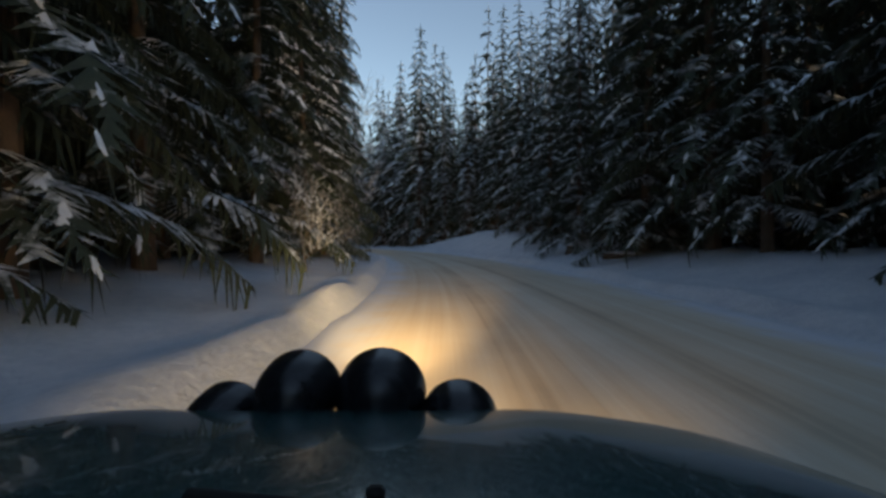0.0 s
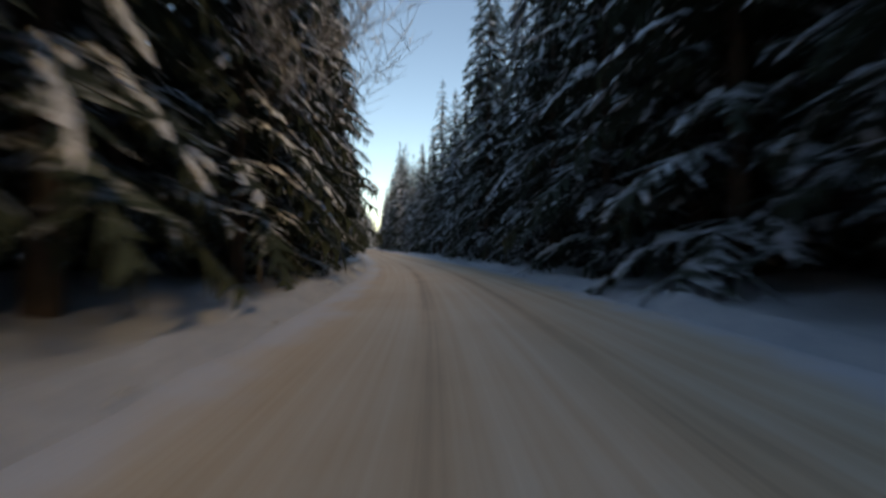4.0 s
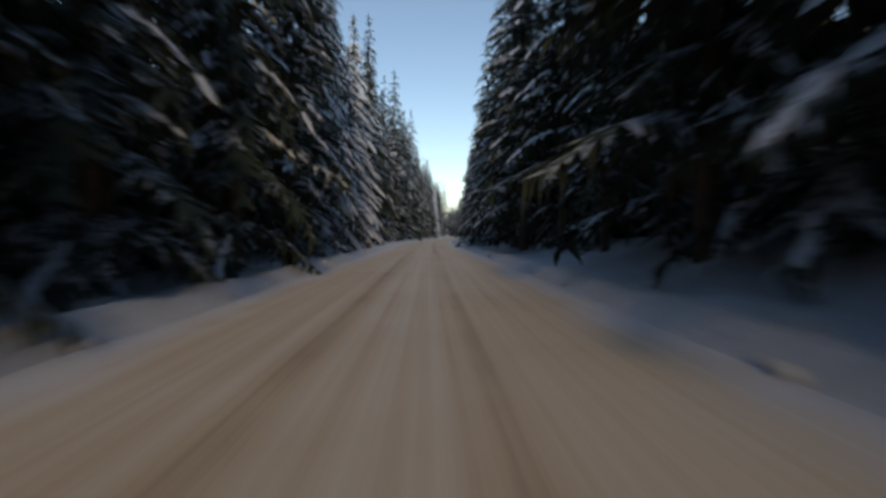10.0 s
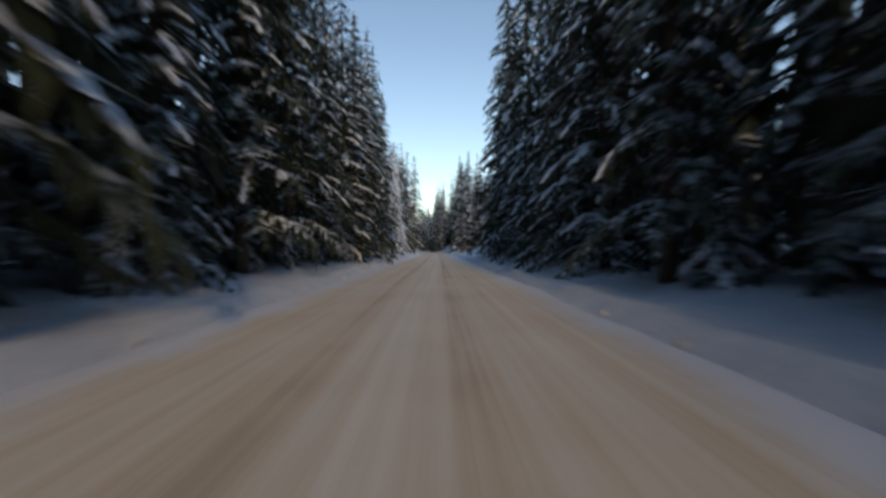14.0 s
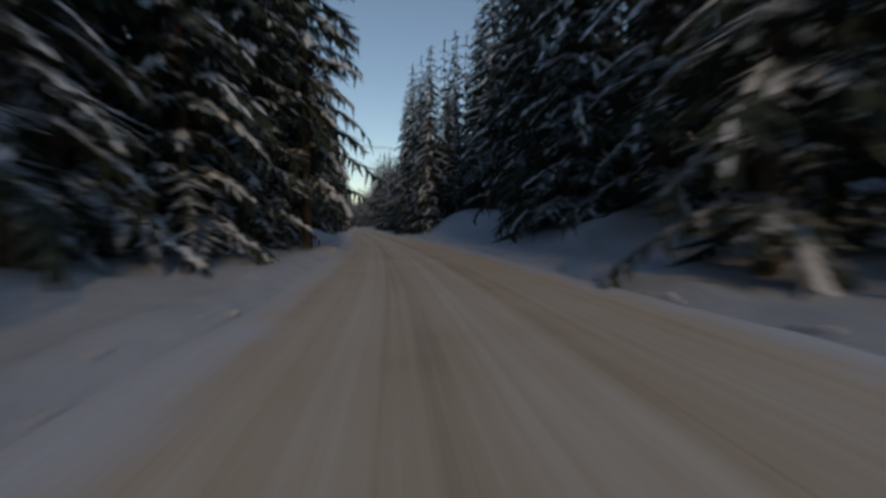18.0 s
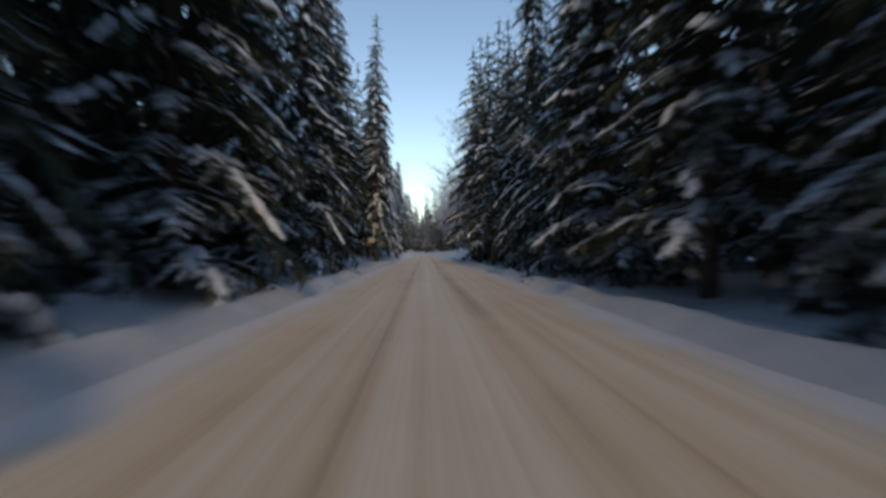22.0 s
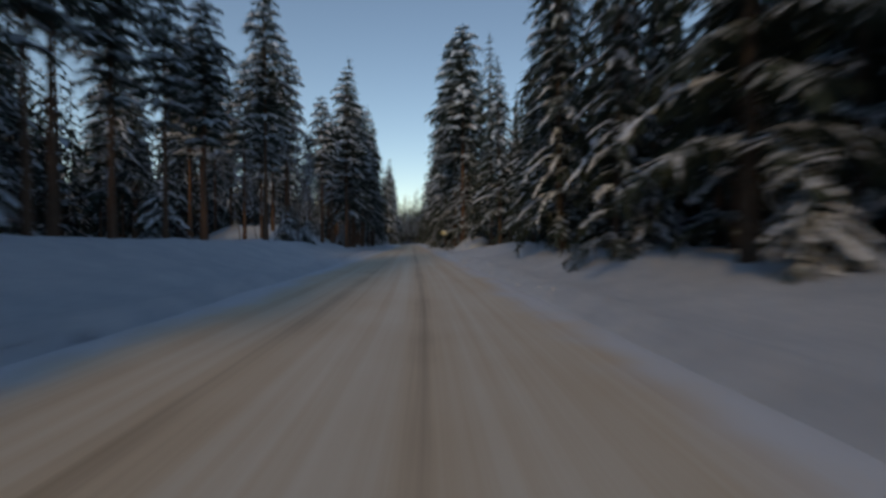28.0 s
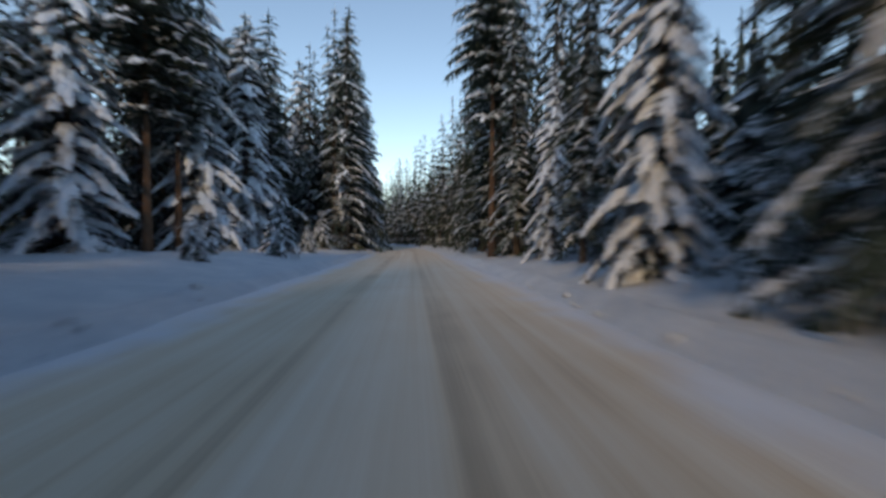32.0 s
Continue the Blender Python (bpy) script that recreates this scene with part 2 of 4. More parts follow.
def build_road():
    us = [-3.6, -3.3, -3.05, -2.8, -2.4, -2.0, -1.6, -1.3, -1.05, -0.8, -0.5, -0.2, 0.2, 0.5, 0.75, 0.95, 1.2, 1.6, 2.0, 2.4, 2.8, 3.05, 3.3, 3.6]
    ss = [-120 + i * 1.2 for i in range(int(1195 / 1.2))]
    verts, faces, uvs = [], [], []
    for s in ss:
        for u in us:
            rut = -0.025 * math.exp(-((u + 1.0) / 0.3) ** 2) - 0.03 * math.exp(-((u - 0.8) / 0.3) ** 2)
            edge = -0.2 if abs(u) > 3.5 else 0.0
            z = 0.0 + rut + edge - 0.004 * u * u + 0.012 * noise.noise((s * 0.4, u * 2.0, 1)) + 0.05 * max(0, abs(u) - 2.7) * (1 + noise.noise((s * 0.8, u, 2)))
            shift = 0.22 * noise.noise((s * 0.22, 8.0 if u > 0 else 3.0, 4.0)) + 0.1 * noise.noise((s * 0.9, 8.0 if u > 0 else 3.0, 7.0)) if abs(u) > 3.0 else 0.0
            verts.append((*on_road(s, u + shift), z))
            uvs.append((u + shift, s))
    w = len(us)
    for i in range(len(ss) - 1):
        for j in range(w - 1):
            a = i * w + j
            faces.append((a, a + 1, a + w + 1, a + w))
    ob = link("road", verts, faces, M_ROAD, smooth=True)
    layer = ob.data.uv_layers.new(name="UVMap")
    flat = []
    for f in faces:
        for v in f:
            flat.extend(uvs[v])
    layer.data.foreach_set("uv", flat)
    return tagged(ob, "forest road of packed snow, sanded tan in the wheel tracks, headlight warmth in its colour", "road", kind="structure")


build_ground()
build_road()


# ---------------------------------------------------------------- trees
def tube(verts, faces, a, b, ra, rb, sides=5):
    """A tapered round piece from a to b."""
    a, b = Vector(a), Vector(b)
    d = (b - a).normalized()
    x = d.orthogonal().normalized()
    y = d.cross(x)
    n = len(verts)
    for p, r in ((a, ra), (b, rb)):
        for k in range(sides):
            t = 2 * math.pi * k / sides
            verts.append(tuple(p + x * (r * math.cos(t)) + y * (r * math.sin(t))))
    for k in range(sides):
        k2 = (k + 1) % sides
        faces.append((n + k, n + k2, n + sides + k2, n + sides + k))


def trunk_mesh(rng, height, radius, mat, sides=7):
    verts, faces = [], []
    steps = 6
    rings = []
    for i in range(steps + 1):
        k = i / steps
        r = radius * (1 - 0.93 * k) * (1.35 if i == 0 else 1.0)
        off = (rng.uniform(-0.04, 0.04) * height * 0.1 * k, rng.uniform(-0.04, 0.04) * height * 0.1 * k)
        ring = len(verts)
        for j in range(sides):
            t = 2 * math.pi * j / sides
            verts.append((off[0] + r * math.cos(t), off[1] + r * math.sin(t), height * k * 0.99 - (0.5 if i == 0 else 0)))
        rings.append(ring)
    for a, b in zip(rings, rings[1:]):
        for j in range(sides):
            j2 = (j + 1) % sides
            faces.append((a + j, a + j2, b + j2, b + j))
    me = bpy.data.meshes.new("trunk")
    me.from_pydata(verts, [], faces)
    me.materials.append(mat)
    return me


def bough(rng, verts, faces, pads, padf, z, az, length, droop, lift, seg, loaded, wide, fat=1.0, cuts=2):
    """One drooping bough: a spine feathered with narrow side twigs and hanging twigs, and the snow that lies on it."""
    ca, sa = math.cos(az), math.sin(az)
    ridge = []
    for i in range(seg + 1):
        r = i / seg
        d = length * (0.03 + 0.97 * r)
        h = z + length * (lift * r * (1 - r) * 2 - droop * r ** 1.5) + rng.uniform(-0.025, 0.025) * length
        sway = rng.uniform(-0.05, 0.05) * length
        half = wide * length * (0.35 + 0.75 * math.sin(math.pi * min(0.15 + 0.75 * r, 1))) * (0.55 if i == seg else 1)
        ridge.append((d * ca - sway * sa, d * sa + sway * ca, h, half))
    fine = seg > 2
    for i in range(seg):
        x0, y0, h0, _ = ridge[i]
        x1, y1, h1, half = ridge[i + 1]
        for lo, hi in [(max(0.0, c / cuts - 0.02), min(1.0, (c + 1) / cuts + 0.02)) for c in range(cuts)] if fine else ((0.0, 1.0),):
            n = len(verts)
            verts.append((x0 + (x1 - x0) * lo, y0 + (y1 - y0) * lo, h0 + (h1 - h0) * lo))
            verts.append((x0 + (x1 - x0) * hi, y0 + (y1 - y0) * hi, h0 + (h1 - h0) * hi))
            x, y, h = verts[-1]
            for side in (1, -1):
                reach = half * rng.uniform(0.6, 1.4)
                on = reach * rng.uniform(0.3, 0.8)
                verts.append((x + side * reach * sa + on * ca, y - side * reach * ca + on * sa, h - reach * rng.uniform(0.3, 0.9)))
                faces.append((n, len(verts) - 1, n + 1) if side > 0 else (n, n + 1, len(verts) - 1))
            # twigs that hang like a curtain
            if fine:
                m = len(verts)
                verts.append(((verts[n][0] + x) / 2, (verts[n][1] + y) / 2, (verts[n][2] + h) / 2))
                for p in (n, n + 1):
                    px, py, pz = verts[p]
                    verts.append((px + rng.uniform(-0.07, 0.07) * length, py + rng.uniform(-0.07, 0.07) * length, pz - length * rng.uniform(0.08, 0.32)))
                    faces.append((p, m, len(verts) - 1))
            else:
                verts.append((x + rng.uniform(-0.1, 0.1) * length, y + rng.uniform(-0.1, 0.1) * length, h - length * rng.uniform(0.12, 0.36)))
                faces.append((n, n + 1, len(verts) - 1))
    if loaded:
        # lumps of snow, each drooping with the bough
        stops = max(2, int(round((5 if fine else 2) * max(1.0, fat * 1.15)))) + (1 if rng.random() < 0.5 else 0)
        for i in range(stops):
            r = min(1.0, 0.28 + 0.72 * (i + rng.uniform(0.1, 0.9)) / stops)
            g = min(r * seg, seg - 0.001)
            k = int(g)
            q = g - k
            p0, p1 = ridge[k], ridge[k + 1]
            x, y, h, half = [p0[c] + (p1[c] - p0[c]) * q for c in range(4)]
            dx, dy, dz = p1[0] - p0[0], p1[1] - p0[1], p1[2] - p0[2]
            run = math.hypot(dx, dy) + 1e-6
            fall = max(-1.6, dz / run)
            along = min(0.24 * fat if fat <= 1 else 0.3, max(0.06, length * rng.uniform(0.05, 0.15) * fat))
            broad = min(0.13 * fat if fat <= 1 else 0.22, max(0.035, half * rng.uniform(0.2, 0.5) * fat))
            high = min(0.025 + 0.05 * fat * length * rng.uniform(0.4, 1.2), 0.12 if fat <= 1 else 0.17)
            slip = rng.uniform(-0.3, 0.3) * half
            cx, cy = x + slip * sa, y - slip * ca
            m = len(pads)
            pads.append((cx, cy, h + high))
            rings = ((0.62, 0.8, 0.0), (1.0, 0.0, 1.0)) if fat > 1 else ((1.0, 0.0, 1.0),)
            for size, rise, hang in rings:
                for j in range(6):
                    t = 1.0472 * j + 0.3
                    e1, e2 = size * along * math.cos(t) * rng.uniform(0.8, 1.2), size * broad * math.sin(t) * rng.uniform(0.8, 1.2)
                    pads.append((cx + e1 * ca + e2 * sa, cy + e1 * sa - e2 * ca, h + e1 * fall - abs(e2) * (0.7 if fat <= 1 else 0.9) * hang + rise * high + 0.01))
            for j in range(6):
                k = (j + 1) % 6
                padf.append((m, m + 1 + j, m + 1 + k))
                if fat > 1:
                    padf.append((m + 1 + j, m + 7 + j, m + 7 + k, m + 1 + k))


def conifer(name, seed, height, reach, whorls, per, seg, base=0.06, droop=0.5, lift=0.12, load=0.6, wide=0.26, power=0.72, bark=None, needles=None, radius=None, fat=1.0, cuts=2):
    """A spruce or pine as an Empty with trunk, crown and snow."""
    rng = random.Random(seed)
    verts, faces, pads, padf = [], [], [], []
    for i in range(whorls):
        k = i / (whorls - 1)
        z = height * (base + (0.985 - base) * k ** 0.8)
        rest = 1 - (z / height - base) / (1 - base)
        full = reach * 1.08 * rest ** power + 0.26
        if base > 0.2:
            full *= min(1.0, 0.45 + 2.2 * k)
        count = max(4, int(round(per * (0.72 + 0.28 * rest))))
        turn = rng.uniform(0, 6.28)
        for j in range(count):
            az = turn + 2 * math.pi * (j + rng.uniform(-0.3, 0.3)) / count
            size = full * rng.uniform(0.62, 1.18)
            bough(rng, verts, faces, pads, padf, z + rng.uniform(-0.2, 0.2), az, size, droop * rng.uniform(0.7, 1.45) * min(1.0, 0.15 + 5 * rest), lift, seg if size > 0.5 else 2,
                  rng.random() < (load if fat > 1 else load * min(1.0, 0.35 + 1.6 * z / height)), wide, fat, cuts)
    tip = len(verts)
    verts += [(0.1, 0, height * 0.95), (-0.06, 0.08, height * 0.95), (-0.06, -0.08, height * 0.95), (0, 0, height * 1.02)]
    faces += [(tip, tip + 1, tip + 3), (tip + 1, tip + 2, tip + 3), (tip + 2, tip, tip + 3)]
    root = new(name)
    root.empty_display_size = 0.3
    t = new("trunk", trunk_mesh(rng, height, radius or height * 0.0075 + 0.02, bark or M_BARK))
    t.parent = root
    link("crown", verts, faces, needles or M_NEEDLE, root)
    tagged(link("snow", pads, padf, M_PAD, root, smooth=True), kind="stuff")
    return root


def birch(name, seed, height, foot=0.28, kids=3):
    """A bare, frosted broadleaf tree: trunk, limbs and fine twigs."""
    rng = random.Random(seed)
    wood, woodf, twig, twigf, stem, stemf = [], [], [], [], [], []

    def grow(p, d, length, r, level):
        steps = 3 if level < 2 else 2
        for _ in range(steps):
            d2 = (d + Vector((rng.uniform(-1, 1), rng.uniform(-1, 1), rng.uniform(-0.5, 0.9))) * 0.16).normalized()
            q = p + d2 * (length / steps)
            if level == 0:
                spine.append((q, r * 0.75))
            elif level < 2:
                tube(wood, woodf, p, q, r, r * 0.75, 5)
            else:
                tube(twig, twigf, p, q, r, r * 0.7, 3)
            p, d, r = q, d2, r * 0.75
            if level < 3:
                for _ in range(kids):
                    side = Vector((rng.uniform(-1, 1), rng.uniform(-1, 1), rng.uniform(-0.1, 0.7))).normalized()
                    nd = (d * 0.55 + side * 0.75).normalized()
                    grow(p, nd, length * rng.uniform(0.42, 0.62), max(r * 0.5, 0.019), level + 1)

    start = height * foot
    spine = [(Vector((0, 0, -0.5)), height * 0.0095), (Vector((0, 0, start)), height * 0.0073)]
    grow(Vector((0, 0, start)), Vector((rng.uniform(-0.1, 0.1), rng.uniform(-0.1, 0.1), 1)).normalized(), height * (0.9 - foot), height * 0.0073, 0)
    for i, (p, r) in enumerate(spine):
        for j in range(7):
            stem.append((p.x + r * math.cos(j * 0.8976), p.y + r * math.sin(j * 0.8976), p.z))
        if i:
            stemf.extend([(7 * i - 7 + j, 7 * i - 7 + (j + 1) % 7, 7 * i + (j + 1) % 7, 7 * i + j) for j in range(7)])
    root = new(name)
    link("trunk", stem, stemf, M_BIRCH, root)
    tagged(link("limb", wood, woodf, M_BARK, root), kind="stuff")
    tagged(link("crown", twig, twigf, M_FROST, root), kind="stuff")
    return root


SPRUCE = [conifer("spruce", 11 + i, h, r, w, p, 5, droop=d, load=ld, base=bs, wide=0.25) for i, (h, r, w, p, d, ld, bs) in enumerate([
    (20.0, 2.2, 27, 7, 0.5, 0.55, 0.06), (22.0, 2.0, 29, 7, 0.6, 0.45, 0.10), (18.0, 2.1, 26, 7, 0.55, 0.7, 0.05), (21.0, 2.4, 27, 7, 0.45, 0.42, 0.13),
    (19.0, 1.9, 27, 6, 0.65, 0.48, 0.07), (23.0, 2.3, 29, 7, 0.55, 0.32, 0.11)])]
FULL = [conifer("spruce", 31 + i, h, r, 21, 6, 3, droop=0.55, load=0.4, wide=0.27, base=0.06) for i, (h, r) in enumerate([(21.0, 2.2), (19.0, 2.0), (22.0, 2.1)])]
NEAR = [conifer("spruce", 131 + i, h, r, 28, 7, 6, droop=0.55, load=ld, wide=0.2, base=bs, cuts=4, fat=0.6) for i, (h, r, ld, bs) in enumerate([(20.0, 2.2, 0.4, 0.05), (21.0, 2.3, 0.3, 0.09), (19.0, 2.0, 0.45, 0.06)])]
MID = [conifer("spruce", 41 + i, h, r, 17, 5, 2, droop=0.55, load=0.3, wide=0.42, base=0.08) for i, (h, r) in enumerate([(21.0, 2.4), (20.0, 2.2), (23.0, 2.5)])]
PINE = [conifer("pine", 61 + i, h, r, 15, 8, 5, base=0.42, droop=0.2, lift=0.3, load=0.55, wide=0.34, power=0.5, bark=M_PBARK, needles=M_PINE, radius=0.17)
        for i, (h, r) in enumerate([(18.0, 2.3), (16.0, 2.2), (17.0, 2.6)])]
LADEN = [conifer("spruce", 51 + i, h, r, 24, 7, 5, base=0.03, droop=0.78, load=0.95, wide=0.24, fat=1.6, needles=M_WHITENED, cuts=3) for i, (h, r) in enumerate([(19.0, 2.3), (17.0, 2.1), (18.0, 2.0)])]
HIGH = [conifer("spruce", 71 + i, h, r, 24, 6, 4, base=0.2, droop=0.5, load=0.4) for i, (h, r) in enumerate([(20.0, 2.4), (18.0, 2.2)])]
YOUNG = [conifer("young_spruce", 81 + i, h, r, 10, 7, 3, base=0.03, droop=0.55, load=1.0, wide=0.4, radius=0.03) for i, (h, r) in enumerate([(2.2, 0.75), (3.4, 1.1)])]
BIRCH = [birch("birch", 91 + i, h, f, k) for i, (h, f, k) in enumerate(((15.0, 0.2, 3), (17.0, 0.26, 3), (12.0, 0.14, 3), (11.0, 0.1, 4)))]
for k in SPRUCE + FULL + MID + HIGH + NEAR:
    tagged(k, "tall dark spruce with drooping snow-laden boughs beside the road", "tree", "roadside spruces")
for k in LADEN:
    tagged(k, "spruce hung with thick pads of snow beside the road", "tree", "snow-laden spruces")
for k in PINE:
    tagged(k, "snowy pine with a bare lower trunk at the forest edge", "tree", "pines")
for k in YOUNG:
    tagged(k, "young spruce bent under thick snow near the road", "tree", "young spruces")
for k in BIRCH:
    tagged(k, "bare frosted birch standing in the snow", "tree", "birches")
SHRUB = [birch("shrub", 101 + i, h, 0.04, 2) for i, h in enumerate((4.0, 5.5))]
for k in SHRUB:
    tagged(k, "bare frosted shrub at the edge of the road", "shrub", "frosted shrubs")
USED = set()


def plant(kind, s, u, scale=1.0, turn=0.0, dz=0.0, lean=0.0, girth=1.0):
    x, y = on_road(s, u)
    m = pose(x, y, ground_z(s, u) - 0.05 + dz, lean, 0, turn)
    if kind not in USED:
        USED.add(kind)
        kind.matrix_basis = m @ Matrix.Diagonal((scale * girth, scale * girth, scale, 1))
        return kind
    ob = copy_thing(kind, m)
    ob.matrix_basis = m @ Matrix.Diagonal((scale * girth, scale * girth, scale, 1))
    return ob


# the front of the woods by s: metres from the road's middle, and how tall they stand
EDGE_L = [(-60, 8.5), (0, 8.3), (14, 7.8), (26, 6.6), (36, 6.4), (42, 6.6), (66, 6.2), (74, 5.8), (100, 5.8), (150, 5.6), (200, 5.2), (245, 5.4), (256, 6.8), (280, 6.6), (292, 6.1), (340, 6.2), (352, 6.8),
          (372, 6.5), (405, 7.6), (430, 7.4), (446, 6.8), (456, 6.0), (468, 8.2), (482, 8.0), (491, 6.2), (515, 6.4), (550, 6.0), (575, 6.3), (590, 6.4),
          (625, 7.5), (645, 8.1), (668, 7.4), (685, 6.8), (1080, 7)]
EDGE_R = [(-60, 8.5), (0, 8.2), (28, 7.6), (45, 11.0), (62, 9.5), (80, 7.5), (112, 6.2), (160, 6.4), (186, 6.1), (200, 6.4), (212, 6.8), (235, 6.7), (255, 6.6), (330, 7.0),
          (372, 7.5), (430, 6.6), (442, 6.5), (448, 9.2), (456, 7.2), (464, 10.4), (478, 11.4), (486, 10.0), (493, 6.8), (540, 6.1), (586, 5.3), (600, 7.2), (690, 7.4), (712, 7.6), (740, 7.6), (746, 6.8), (765, 6.9), (800, 7.0), (1080, 7.2)]
# stretches where the front rows give way: left and right
OPEN_L = [(688, 838)]
OPEN_R = [(316, 323), (383, 434), (586, 692)]
# stretches of thick snow on the trees, and of tall trees with bare feet
WHITE_L, WHITE_R = [(255, 280), (396, 428), (596, 634)], [(275, 300), (794, 850)]
THICK = [(396, 428), (600, 634)]
TALL = [(-30, 14), (190, 250), (480, 530), (560, 590), (708, 760)]


# how tall the woods stand by s, against their usual height
TALL_L = [(0, 1.0), (128, 1.0), (140, 0.72), (172, 0.75), (184, 1.1), (230, 1.12), (245, 1.0), (284, 1.12), (345, 1.12), (350, 1.0), (448, 1.0), (455, 1.1), (470, 1.0), (1080, 1.0)]
TALL_R = [(0, 1.0), (20, 0.95), (40, 0.85), (60, 1.1), (75, 1.3), (95, 1.25), (112, 0.95), (132, 0.9), (142, 0.7), (176, 0.75), (188, 1.0), (262, 1.0), (278, 0.7), (336, 0.7), (344, 1.1), (376, 1.1), (384, 0.95), (460, 0.95),
          (468, 1.05), (486, 1.05), (500, 1.05), (507, 0.65), (548, 0.68), (560, 0.8), (574, 0.85), (582, 1.15), (690, 1.0), (706, 0.8), (748, 0.82), (762, 1.05), (770, 1.1), (785, 0.85), (1080, 0.85)]
LOW_R = [(794, 812)]
THIN_R = [(570, 600), (782, 800)]


def inside(stretches, s):
    return any(a <= s <= b for a, b in stretches)


def stand(s, u, scale, turn, lean=0.0):
    x, y = on_road(s, u)
    return pose(x, y, ground_z(s, u) - 0.05, lean, 0, turn) @ Matrix.Diagonal((scale, scale, scale, 1))


def joined(name, trees, mats):
    """Many trees as one mass: (kind, pose) pairs."""
    parts = {}
    co, lv, ls, lt, mi = [], [], [], [], []
    nv = nl = 0
    for kind, m in trees:
        if kind not in parts:
            parts[kind] = []
            for c in kind.children:
                me = c.data
                v = np.empty(len(me.vertices) * 3, np.float32)
                me.vertices.foreach_get("co", v)
                i = np.empty(len(me.loops), np.int32)
                me.loops.foreach_get("vertex_index", i)
                st, to = np.empty(len(me.polygons), np.int32), np.empty(len(me.polygons), np.int32)
                me.polygons.foreach_get("loop_start", st)
                me.polygons.foreach_get("loop_total", to)
                parts[kind].append((v.reshape(-1, 3), i, st, to, mats.index(me.materials[0])))
        a = np.array(m)
        for v, i, st, to, k in parts[kind]:
            co.append(v @ a[:3, :3].T.astype(np.float32) + a[:3, 3].astype(np.float32))
            lv.append(i + nv)
            ls.append(st + nl)
            lt.append(to)
            mi.append(np.full(len(st), k, np.int32))
            nv += len(v)
            nl += len(i)
    me = bpy.data.meshes.new(name)
    co, lv, ls, lt, mi = [np.concatenate(q) for q in (co, lv, ls, lt, mi)]
    me.vertices.add(nv)
    me.vertices.foreach_set("co", co.ravel())
    me.loops.add(nl)
    me.loops.foreach_set("vertex_index", lv)
    me.polygons.add(len(ls))
    me.polygons.foreach_set("loop_start", ls)
    for q in mats:
        me.materials.append(q)
    me.polygons.foreach_set("material_index", mi)
    me.update(calc_edges=True)
    me.validate()
    return new(name, me)


